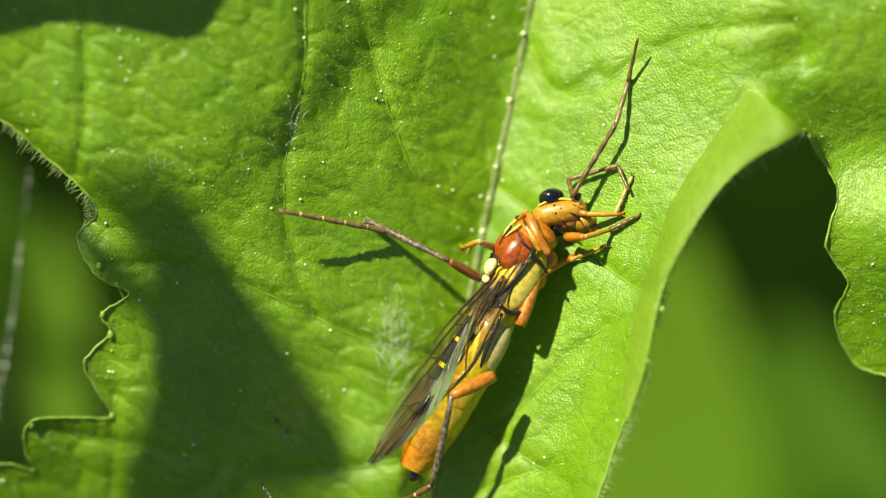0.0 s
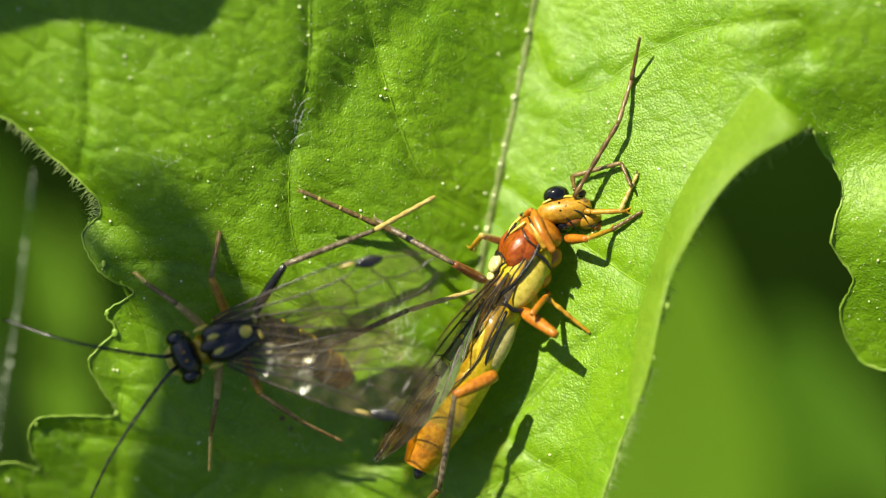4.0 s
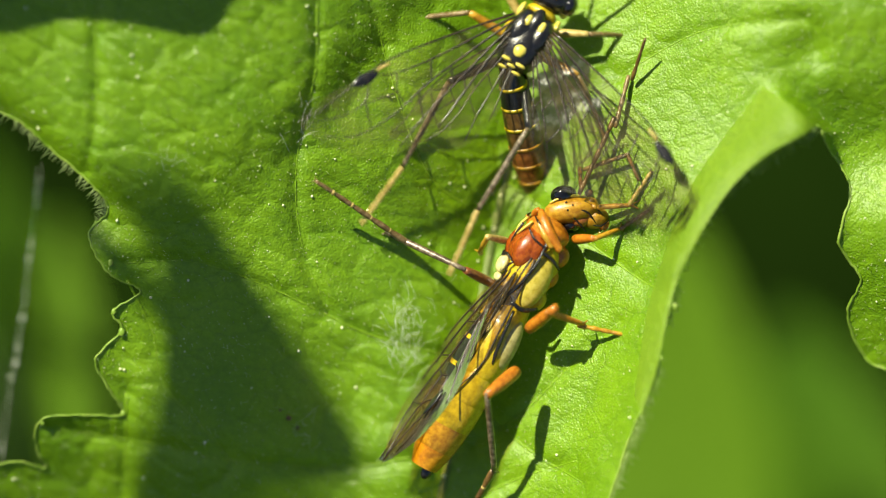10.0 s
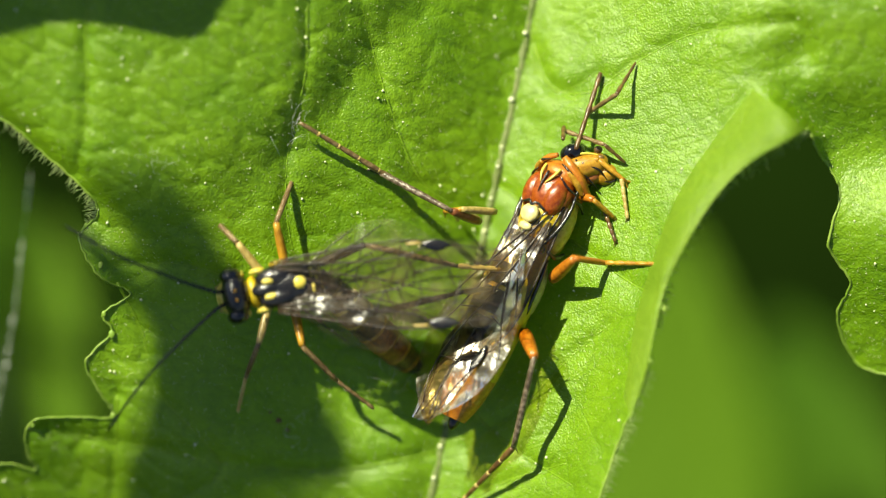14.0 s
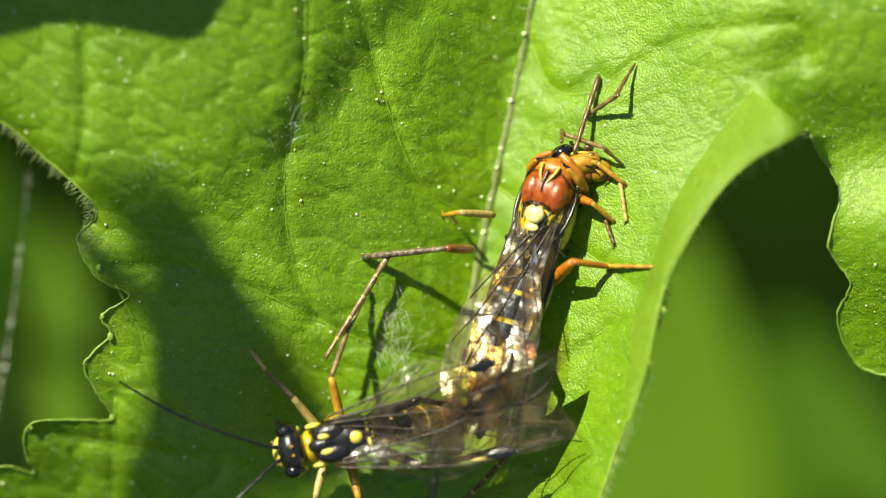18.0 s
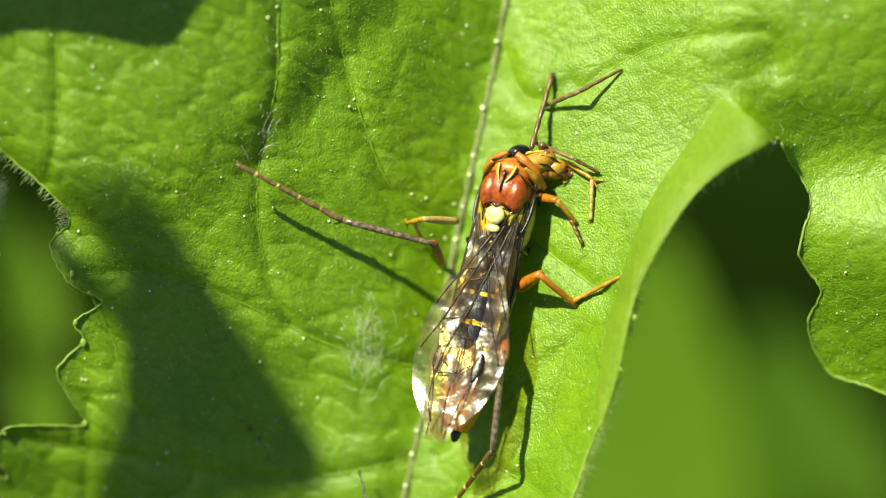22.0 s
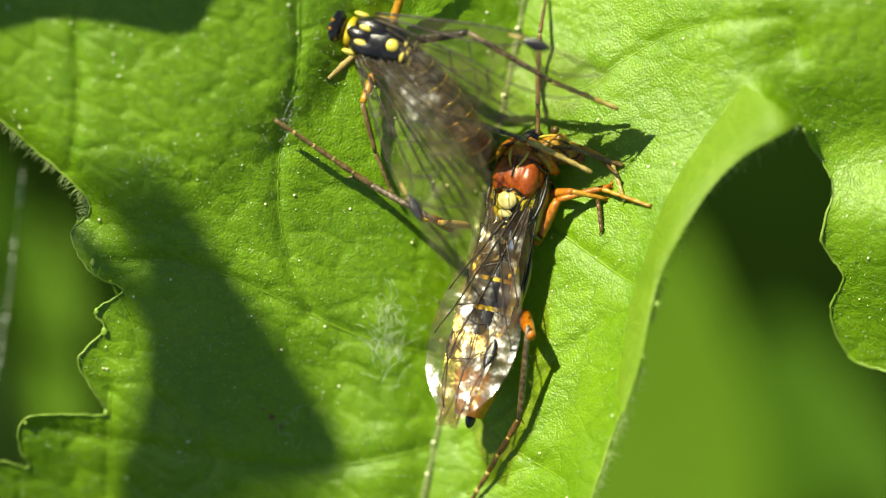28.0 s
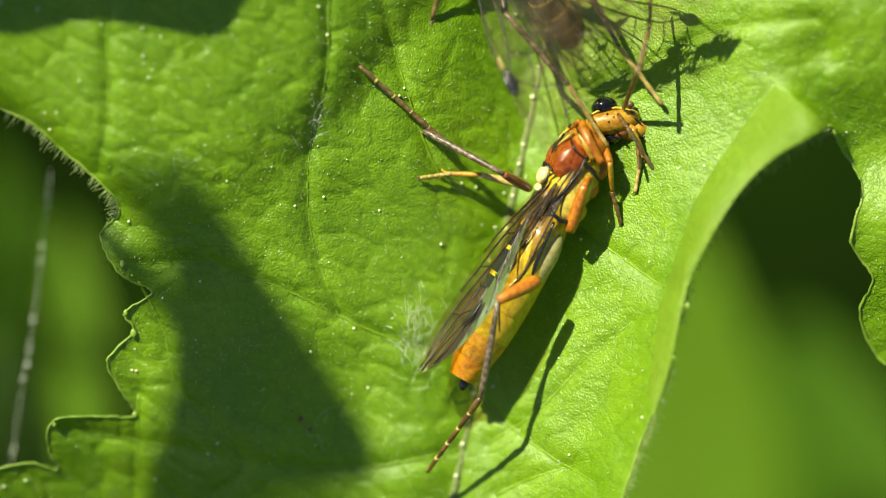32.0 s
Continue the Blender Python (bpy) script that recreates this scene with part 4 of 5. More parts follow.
# a single strand of gossamer with dew, below the leaf's near side
bm = bmesh.new()
line = smooth_line([(52, 300, 0), (34, 470, 0), (6, 660, 0), (-26, 860, 0)], 8)
line = [((q.x - 784) * 1.03, (441 - q.y) * 1.03, -190 - 6 * math.sin(q.y / 40)) for q in line]
tube(bm, line, [0.35, 0.3], 5)
rng = random.Random(8)
for q in line:
    for k in range(2):
        bmesh.ops.create_icosphere(bm, subdivisions=1, radius=rng.choice((0.7, 0.9, 1.4, 3.6)), matrix=Matrix.Translation(Vector(q) + Vector((rng.uniform(-1, 1), rng.uniform(-14, 14), 0))))
strand = part("gossamer_strand", bm, HAIR, None, "single dewy thread of gossamer beside the leaf margin")
strand.matrix_world = LEAN
tagged(strand, category="spider silk")


# ---- plants behind and above ----
def simple_leaf(name, label, m, length, width, material, curl=0.25, seed=0, group=""):
    """A toothed pointed leaf along +y with a midrib and a stalk; metres."""
    t = thing(name, label, "leaf", m, group)
    rng = random.Random(seed)
    bm = bmesh.new()
    rows, cols = 40, 14
    loops = []
    for i in range(rows + 1):
        s = i / rows
        half = width * 0.5 * (math.sin(math.pi * s ** 0.8) ** 0.8 + 0.02) * (1 + 0.05 * math.sin(i * 2.2))
        loops.append([((half * (2 * j / cols - 1)) / U, s * length / U, (curl * half * (2 * j / cols - 1) ** 2 - curl * 0.4 * length * s * s + 0.02 * width * math.sin(7 * s + 5 * j / cols + seed)) / U) for j in range(cols + 1)])
    rings(bm, loops, closed=False)
    part("blade", bm, material, t)
    bm = bmesh.new()
    tube(bm, [(0, s * length / U, (-curl * 0.4 * length * s * s - 0.0003) / U) for s in np.linspace(0, 0.98, 14)], [0.0008 / U, 0.0003 / U], 6)
    part("midrib", bm, material, t)
    # stalk down to the ground
    bm = bmesh.new()
    down = (m.inverted() @ Vector((m.translation.x + 0.004, m.translation.y + 0.006, ground_z))) / U
    tube(bm, smooth_line([(0, 0, 0), down * 0.4 + Vector((60, -40, 0)), down], 6), [0.0008 / U, 0.0012 / U], 7)
    part("stalk", bm, STALK, t)
    return t


def at_plan(x, y, h, rx=0, ry=0, rz=0):
    return LEAN @ Matrix.Translation(place(x, y, h)) @ pose(0, 0, 0, rx, ry, rz)


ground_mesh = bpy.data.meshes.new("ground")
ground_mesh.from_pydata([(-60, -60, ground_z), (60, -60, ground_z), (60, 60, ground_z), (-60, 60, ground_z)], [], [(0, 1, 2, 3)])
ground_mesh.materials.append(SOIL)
tagged(new("ground", ground_mesh), "soil under the plants, dark green with their shade in its colour", "ground", kind="structure")
BACK = "leaves behind"
simple_leaf("background_leaf", "sunlit green leaf far below, out of focus", at_plan(1180, 1640, -2700, -4, 8, -9), 0.0215, 0.0112, BACKLIT, 0.05, 1, BACK)
simple_leaf("background_leaf", "narrow sunlit leaf far below, out of focus", at_plan(-105, 980, -2200, -8, 10, 3), 0.0105, 0.0022, BACKLIT, 0.2, 3, BACK)
simple_leaf("background_leaf", "shaded leaf far below, out of focus", at_plan(-420, 700, -2900, -10, 40, -8), 0.009, 0.0040, UNDER, 0.3, 4, BACK)
simple_leaf("background_leaf", "dark green leaf in the undergrowth, out of focus", at_plan(1900, 1560, -3600, -10, 15, 6), 0.016, 0.009, UNDER, 0.2, 5, BACK)
# unseen leaves above; the first is added to shade the blade's lower left


def shade_leaf(label, corners, h, skin):
    """An unseen leaf cut to its shadow's lobed outline; corners are where the shadow's corners fall."""
    t = thing("unseen_overhanging_leaf", label, "leaf", LEAN, "leaves above")
    pts = [(p.x, p.y) for p in smooth_line([(x, y, 0) for x, y in corners + corners[:1]], 8)[:-1]]
    bm = bmesh.new()
    ground = lines_on_leaf(pts, 0)
    toward = Vector((-0.45, 0.58, 0.68)) / 0.68
    vs = [bm.verts.new(Vector(p) + toward * (h + 12 * math.sin(i) - p[2])) for i, p in enumerate(ground)]
    top = sum((v.co for v in vs), Vector()) / len(vs)
    bm.faces.new(vs)
    bmesh.ops.triangulate(bm, faces=bm.faces[:])
    part("blade", bm, skin, t)
    foot = (inv @ Vector((-0.06, 0.05, ground_z))) / U
    bm = bmesh.new()
    tube(bm, [top, top + Vector((-500, 500, -60)), top + Vector((-1500, 1300, -700)), foot], [22, 26, 36, 60], 8)
    part("stalk", bm, STALK, t)


# added out of view as a light blocker, shaped like the lower-left shade
shade_leaf("unseen green leaf added above the blade to shade its lower left", ((165, 322), (285, 310), (365, 398), (455, 535), (538, 655), (622, 800), (610, 860), (500, 900), (420, 940), (240, 940), (210, 850), (255, 700), (265, 620), (250, 530), (250, 440), (190, 385)), 4000, LEAF_THIN)
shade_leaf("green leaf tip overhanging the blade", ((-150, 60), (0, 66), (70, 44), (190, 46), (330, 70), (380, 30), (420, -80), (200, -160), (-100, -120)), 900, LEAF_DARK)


# ---- what moves ----
def motions():
    FEMALE_ROWS = [
    (0, 936.5, 460.44, 122, 61.7, 4, -70.1), (3.5, 936.19, 461, 122, 61.54, 4, -70.1), (5.5, 936.16, 460.66, 122, 61.66, 4, -70.1),
    (8, 935.7, 460.89, 122, 61.6, 4, -70.1), (11, 936.37, 460.7, 122, 61.64, 4, -70.1), (11.5, 918.01, 468.76, 111.12, 67.92, 4, -64.6),
    (12, 886.8, 462.43, 88.62, 74.31, 4, -53.5), (12.5, 911.82, 482.06, 107.02, 71.19, 4, -51.2), (13, 918.88, 468.89, 108.57, 72.62, 4, -49.1),
    (13.5, 937.8, 440.64, 118.11, 69.43, 4, -44.6), (14, 974.96, 385.03, 122, 64.95, 4, -35.6), (14.5, 962.12, 387.74, 122, 69.59, 4, -26.8),
    (16.5, 963.83, 394.31, 122, 74.04, 4, -22.3), (17, 962.81, 391.07, 122, 73.69, 4, -22.3), (17.5, 958.32, 398.13, 122, 73.37, 4, -22.3),
    (18, 973.55, 388.16, 122, 72.66, 4, -22.3), (18.5, 963.42, 391.99, 122, 74.13, 4, -22.3), (19, 963.53, 398.25, 122, 73.98, 4, -22.3),
    (19.5, 964.89, 389.13, 122, 74.25, 4, -22.3), (20, 949.74, 389.55, 114.24, 76.64, 4, -20.1), (20.5, 957.42, 386.61, 117.82, 77.32, 4, -20.1),
    (21, 951.5, 376.79, 113.02, 77.77, 4, -20.1), (21.5, 953, 378.6, 114.38, 77.31, 4, -20.1), (22, 952.92, 376.16, 114.38, 76.81, 4, -20.1),
    (22.5, 952.11, 377.01, 114.26, 76.44, 4, -20.1), (23, 948.67, 373.02, 111.64, 76.76, 4, -20.1), (23.5, 948.52, 370.44, 111.75, 75.99, 4, -20.1),
    (24, 956.96, 384.06, 118.97, 74.71, 4, -20.1), (24.5, 945.86, 385.64, 112.59, 75.11, 4, -20.1), (25, 949.66, 386.73, 114.37, 75.89, 4, -20.1),
    (25.5, 953.4, 386.32, 116.39, 75.97, 4, -20.1), (27.5, 943.8, 393.08, 111.2, 76.76, 4, -20.1), (28, 938.86, 371.44, 105.76, 76.94, 4, -22.3),
    (28.5, 959.99, 351.41, 118.75, 71.88, 4, -29.0), (29, 972.01, 318.52, 122, 64.01, 4, -46.8), (29.5, 989.43, 300.12, 122, 61.28, 4, -66.8),
    (30, 991.38, 305.99, 122, 61.64, 4, -70.1), (30.5, 987.19, 309.25, 122, 60.52, 4, -70.1), (31, 985.04, 303.33, 122, 60.63, 4, -70.1),
    (31.5, 986.23, 309.83, 122, 60.83, 4, -70.1), (32, 985.97, 308.16, 122, 61.02, 4, -70.1),
]

    LIMB_ROWS = {
"hind_left": [
    (0, -85.9, 33.1, -34.7, 150.3, 36.3, -141.6, 1.3, 12.5, 153.7, -13.9, -245.5, -50.1, -16.3, 169.3, 26.5),
    (6, -91, 42.1, -34.7, 151.2, 43.4, -141.6, 14.3, 20.1, 149.9, -26.8, -225.4, -34.3, -28.9, 149.9, 25.6),
    (9, -93.1, 43.4, -34.7, 151.5, 47, -140.8, 17.5, 23.6, 151.3, -26.6, -229.5, -31, -27.1, 148.4, 25.4),
    (13, -74.5, 49.9, -31, 155.8, 47.9, -123.2, 28.1, 28, 160, -15, -236.8, -13.4, -4.4, 131.5, 21.9),
    (14, -130.8, 8.3, -28.2, 160.5, 50.8, -178.3, -8.5, 33.5, 151.7, -23.6, -270.1, -57.9, -12.2, 148.9, 21.7),
    (16.5, -114.6, 31.1, -25.2, 150.3, 0, -183.7, -8.3, -25.2, 168.7, 11.4, -282.5, -28, -4.8, 182, 24.7),
    (17, -125.2, 30, -25.2, 153, 37.5, -181.5, 1.3, 23.2, 170.5, -21.6, -270.4, -13.6, -12.4, 192.7, 23.4),
    (18, -140, 51.9, -25.2, 177.4, 55.2, -185.3, 49.9, 40.2, 185.6, -31.6, -283.9, 59.5, -20.7, 238.3, 6),
    (18.5, -124.9, 77.5, -25.2, 128.7, 50.5, -156.5, 38, 36.3, 165.8, -12.2, -304.7, 0.4, 3.3, 161.5, 26.6),
    (19, -132.3, 65.1, -25.2, 116.7, 60, -147.2, 35.5, 43.8, 163.3, -11.7, -300.5, -10.6, 10.7, 152.2, 23),
    (20.5, -124.2, 75.8, -24.6, 111.1, 60, -137.1, 42.2, 44.3, 165.5, -0, -295.4, 1.3, 44.3, 151.8, 14.7),
    (23, -124.2, 75.8, -24.6, 111.1, 60, -137.1, 42.2, 44.3, 165.5, -0, -295.4, 1.3, 44.3, 151.8, 18),
    (24.5, -120.6, 56.8, -24.6, 123.6, 60, -130.4, 42, 44.3, 158.5, -14.6, -268.4, -12.4, 5.7, 139.4, 20.9),
    (25.5, -124.2, 75.8, -24.6, 111.1, 60, -137.1, 42.2, 44.3, 165.5, -0, -295.4, 1.3, 44.3, 151.8, 15.8),
    (27.5, -124.3, 37.2, -24.6, 146.1, 60, -153.9, 17.3, 44.3, 141.9, -22, -242.6, -52.2, -1.3, 148.8, 22.9),
    (28, -129.3, 41.9, -25.2, 153.2, 60, -158.9, 27, 43.8, 151.2, -10.8, -267.2, -32.6, 20.2, 145.8, 21.7),
    (29.5, -92.5, 32.5, -34.1, 152.4, 49.6, -138.2, 8.6, 26.5, 151, -26.6, -236.7, -46, -29.9, 138.5, 18.7),
    (30.5, -92.5, 32.5, -34.7, 152.4, 49.6, -138.2, 8.6, 26, 151, -26.3, -236.7, -46, -29.7, 138.5, 18.7),
    (32, -92.5, 32.5, -34.7, 152.4, 49.6, -138.2, 8.6, 26, 151, -26, -236.7, -46, -28.9, 138.5, 18.7),
],
"mid_left": [
    (0, -51.3, -18.3, -34.7, 161.1, 58.5, -92.2, -32.3, 35.9, -158.2, -60, -102.1, -28.3, -16.1, -110.6, -76.5),
    (6, -56.2, -31.8, -34.7, 166.5, 60, -94.1, -40.9, 37, -116.7, -60, -100, -29.1, -15, -101.5, -76.8),
    (9, -55.5, -31.6, -34.7, 168.5, 60, -95.3, -39.7, 37, -116.7, -60, -101.2, -27.8, -15, -99.6, -76.8),
    (13, -52.8, -16.2, -31, 164.7, 56.7, -96.6, -28.2, 38.1, -129.8, -60, -106.4, -16.4, -13.8, -108.4, -72.4),
    (14, -102.8, -8.1, -28.2, 176.3, 44.1, -162.1, -11.9, 29.3, -172.3, -60, -176.9, -9.9, -22.6, -57.9, -71.3),
    (16.5, -102.8, -8.1, -25.2, 176.3, 44.1, -162.1, -11.9, 32.4, -172.3, -60, -176.9, -9.9, -19.6, -57.9, -70.8),
    (19, -102.8, -8.1, -25.2, 176.3, 44.1, -162.1, -11.9, 32.4, -172.3, -60, -176.9, -9.9, -19.6, -57.9, -70.9),
    (20.5, -96.7, 2.6, -24.6, 176.4, 43.1, -157, -1.2, 31.9, -166.6, -60, -173.8, 2.8, -20.1, -63.2, -68.2),
    (23, -96.7, 2.6, -24.6, 176.4, 43.1, -157, -1.2, 31.9, -166.6, -60, -173.8, 2.8, -20.1, -63.2, -62.1),
    (25.5, -96.7, 2.6, -24.6, 176.4, 43.1, -157, -1.2, 31.9, -166.6, -60, -173.8, 2.8, -20.1, -63.2, -66.7),
    (27.5, -99.7, 37, -24.6, 174.1, 53.2, -149, 31.9, 41.5, -194.2, -60, -168.7, 26.9, -10.4, -225.2, -63.9),
    (28, -99.7, 37, -25.2, 174.1, 53.2, -149, 31.9, 41, -194.2, -60, -168.7, 26.9, -10.9, -225.2, -56.3),
    (29.5, -97.4, 28.5, -34.1, 166, 0, -177.6, 8.5, -34.1, -182.5, -8.7, -227, 6.3, -41.7, -172.1, 15.8),
    (30.5, -97.4, 28.5, -34.7, 166, 0, -177.6, 8.5, -34.7, -182.5, -8, -227, 6.3, -41.6, -172.1, 15.7),
    (32, -97.4, 28.5, -34.7, 166, 0, -177.6, 8.5, -34.7, -182.5, -7.1, -227, 6.3, -40.8, -172.1, 15.8),
],
"front_left": [
    (0, 51.2, -94.6, -34.7, -18.4, 47.9, 95.8, -79.8, 17.3, 0, 2.5, 145.2, -79.8, 19.5, 65.8, 1.7),
    (6, 46.3, -89.9, -34.7, -13.7, 43.5, 95.6, -77.9, 13.5, 2.1, 6.5, 145, -79.7, 19.1, 63.8, 2.1),
    (9, 44.9, -86.8, -34.7, -13.1, 41.2, 96.2, -74.9, 11.5, 5.6, 9.1, 145.6, -79.7, 19.4, 64.2, 1.8),
    (13, 39.7, -115.2, -31, -11.3, 44, 89, -105.3, 17.6, -3.8, 4.9, 148.3, -101.4, 22.7, 23.8, 15.7),
    (14, 20.5, -103.2, -28.2, -6.1, 38.6, 74.9, -97.4, 15.5, -38.5, 1.2, 114.5, -65.9, 16.6, -81.8, 4.6),
    (16.5, 20.5, -103.2, -25.2, -6.1, 38.6, 74.9, -97.4, 18.5, -38.5, -8.3, 114.5, -65.9, 11.1, -81.8, 4.2),
    (19, 20.5, -103.2, -25.2, -6.1, 38.6, 74.9, -97.4, 18.5, -38.5, -8, 114.5, -65.9, 11.4, -81.8, 4.2),
    (20.5, 25.4, -102.6, -24.6, -2.3, 16.1, 94.6, -99.9, -4.6, -35.3, 28.4, 136.2, -70.4, 22.9, -92, -2.6),
    (23, 25.4, -102.6, -24.6, -2.3, 15.8, 94.6, -99.9, -5, -35.3, 28.1, 136.2, -70.4, 22.2, -92, -2.8),
    (25.5, 25.4, -102.6, -24.6, -2.3, 15.4, 94.6, -99.9, -5.5, -35.3, 28.2, 136.2, -70.4, 21.9, -92, -2.7),
    (27.5, 29.1, -98.7, -24.6, -0.2, 17.5, 98.1, -98.5, -2.8, -29.4, 29.2, 147.4, -70.7, 28.8, -72.3, 4.4),
    (28, 29.1, -98.7, -25.2, -0.2, 18, 98.1, -98.5, -2.7, -29.4, 29, 147.4, -70.7, 28.7, -72.3, 3.8),
    (29.5, 59.4, -84.5, -34.1, -31.2, 60, 84.1, -69.6, 26.5, -67.2, -19.8, 100.7, -30.1, 11, -99.1, -4.2),
    (30.5, 59.4, -84.5, -34.7, -31.2, 60, 84.1, -69.6, 26, -67.2, -19.5, 100.7, -30.1, 10.8, -99.1, -4.2),
    (32, 59.4, -84.5, -34.7, -31.2, 60, 84.1, -69.6, 26, -67.2, -20.4, 100.7, -30.1, 10, -99.1, -4.2),
],
"front_right": [
    (0, 61.1, -40.2, 1.7, 0, 60, 90.8, -40.2, 53.7, 14.9, -38.6, 135.3, -52.1, 16.9, 26.4, 17),
    (6, 51.1, -28.7, 1.7, -0.2, 54.8, 85.6, -28.6, 50.8, 21.6, -37.1, 130.1, -46.2, 14.6, 33.4, 14.4),
    (9, 51.7, -25.6, 1.7, 3.2, 54.8, 86.3, -27.5, 50.7, 21.7, -37, 130.7, -45.2, 14.7, 33.8, 14.5),
    (13, 64.4, -38.2, -5.1, 0, 60, 89.1, -38.2, 46.8, 13.5, -25.1, 138.4, -50.1, 23.1, 34.9, 15),
    (14, 30.6, -41, -10.4, -20.2, 52, 65.2, -28.2, 36.9, -40.2, -50.2, 85, -11.5, 5.8, -71.2, 4.5),
    (16.5, 30.6, -41, -16.1, -20.2, 52, 65.2, -28.2, 31.2, -40.2, -49.8, 85, -11.5, 0.6, -71.2, 4.2),
    (19, 30.6, -41, -16.1, -20.2, 52, 65.2, -28.2, 31.2, -40.2, -49.5, 85, -11.5, 0.9, -71.2, 4.3),
    (20.5, 40.5, -40.4, -17, -11.1, 54, 75.1, -33.6, 31.5, -48.8, -40.3, 94.9, -10.9, 5.9, -65.4, 11.8),
    (23, 40.5, -40.4, -17, -11.1, 54, 75.1, -33.6, 31.5, -48.8, -40.8, 94.9, -10.9, 5.5, -65.4, 11.5),
    (25.5, 40.5, -40.4, -17, -11.1, 54, 75.1, -33.6, 31.5, -48.8, -41.3, 94.9, -10.9, 5, -65.4, 11.6),
    (27.5, 38.7, -16.8, -17, 6.9, 48.5, 78.1, -21.6, 27.9, -12.7, -8.3, 122.5, -11.6, 21.3, -83.9, 1.6),
    (28, 38.7, -16.8, -16.1, 6.9, 48.5, 78.1, -21.6, 28.8, -12.7, -9.4, 122.5, -11.6, 21.3, -83.9, 1.4),
    (29.5, 29.7, -50, 0.8, -69.6, 45.4, 44.4, -10.5, 43.5, -84.5, -34.3, 49.2, 38.8, 9.7, -74.6, -13.5),
    (30.5, 29.7, -50, 1.7, -69.6, 45.4, 44.4, -10.5, 44.4, -84.5, -34.3, 49.2, 38.8, 10.6, -74.6, -14.6),
    (32, 29.7, -50, 1.7, -69.6, 45.4, 44.4, -10.5, 44.4, -84.5, -34.3, 49.2, 38.8, 10.6, -74.6, -15.4),
],
"mid_right": [
    (0, -20, 113.1, 27, 69.4, 0, 11.7, 29, 27, 29.7, -53.5, 46.3, 9.2, -26.9, 22.7, 8),
    (6, -23.3, 84.7, 27, -83.8, 60, -18.5, 129.1, 104.8, 56.2, -60, 1.3, 99.6, 23.6, -69.7, -46.3),
    (9, -27.5, 132.2, 27, -26.7, 60, -7.8, 142.1, 104.8, -66.5, -23.3, 26.6, 221.1, 67.8, -67.1, -32.5),
    (11, -24.9, 123.3, 27, 63.4, 42.4, 4.8, 64, 87.6, -16, -39.9, 74, 83.9, 27.4, 9.4, -2.5),
    (13, 22, 100.1, 12.8, 74, 23.8, 44.7, 21.1, 49.1, 12.3, -36.9, 99, 9.2, 7.4, 28.3, 18.6),
    (14, -3.7, 107.4, 2, 45.1, 57, 30.8, 72.7, 77.4, -8.1, -47.7, 85.2, 80.5, 16.9, -1, 29.9),
    (16.5, -3.7, 107.4, -9.7, 45.1, 57, 30.8, 72.7, 65.6, -8.1, -44.6, 85.2, 80.5, 11.5, -1, 29.1),
    (19, -3.7, 107.4, -9.7, 45.1, 57, 30.8, 72.7, 65.6, -8.1, -44.4, 85.2, 80.5, 11.8, -1, 29.2),
    (20.5, 8.4, 117.8, -11.8, 32.8, 60, 43.9, 95, 66, -39.9, -27.6, 100.4, 142.2, 27.5, 28.2, 25),
    (23, 8.4, 117.8, -11.8, 32.8, 60, 43.9, 95, 66, -39.9, -28.1, 100.4, 142.2, 26.7, 28.2, 23.7),
    (24.5, -7.2, 86.5, -11.8, 66.8, 33.3, 22.4, 17.5, 37.5, 3, -0, 116.1, 12.6, 37.5, 46.9, 5.1),
    (25.5, -1.7, 97.9, -11.8, 66.5, 33.2, 28.2, 29, 37.4, 11, -18.5, 102.3, 14.6, 12.2, 42.6, 16.7),
    (27.5, 13.7, 67, -11.8, 61.7, 21, 53.4, -6.9, 20.4, 14.7, 1.5, 127.5, -26.4, 22.4, -20.6, 26.8),
    (28, 13.7, 67, -9.7, 61.7, 21, 53.4, -6.9, 22.4, 14.7, 0, 127.5, -26.4, 22.4, -20.6, 25.9),
    (29.5, -25.1, 107.6, 25.1, 72.5, 23, -0.1, 28.8, 60.2, 56.1, -60, 19.7, -0.8, -21.1, 63.3, -15.7),
    (30.5, -25.1, 107.6, 27, 72.5, 23, -0.1, 28.8, 62.1, 56.1, -60, 19.7, -0.8, -19.1, 63.3, -18.5),
    (32, -25.1, 107.6, 27, 72.5, 23, -0.1, 28.8, 62.1, 56.1, -60, 19.7, -0.8, -19.1, 63.3, -19.5),
],
"hind_right": [
    (0, -65.5, 199.1, 47, -155.4, 22.8, -136.7, 231.8, 80, -102.3, -22.3, -171.3, 390, 13.7, -147.9, -66),
    (6, -73, 203.1, 47, -154.9, 26, -142.2, 235.5, 84.2, -97.9, -14.6, -165.4, 403.3, 40.2, -126.3, -73.6),
    (9, -67.1, 201.2, 47, -151.8, 31, -131.3, 235.6, 90.8, -82, -37.1, -111.8, 373.8, -14.8, -130.7, -47.7),
    (13, -11.6, 184, 31.6, -133.3, 56, -44.1, 218.6, 102.1, -91.2, -37.8, -47, 356.8, -5.2, -93.8, -35.2),
    (14, -52.9, 201.4, 14.9, -69.3, 60, -38, 240.9, 88.6, -102.2, -22.4, -72.2, 399.1, 22, -131.5, -42.2),
    (16.5, -52.9, 201.4, -3.2, -69.3, 60, -38, 240.9, 70.5, -102.2, -22.4, -72.2, 399.1, 3.9, -131.5, -38.8),
    (19, -52.9, 201.4, -3.2, -69.3, 60, -38, 240.9, 70.5, -102.2, -22.4, -72.2, 399.1, 3.9, -131.5, -38.8),
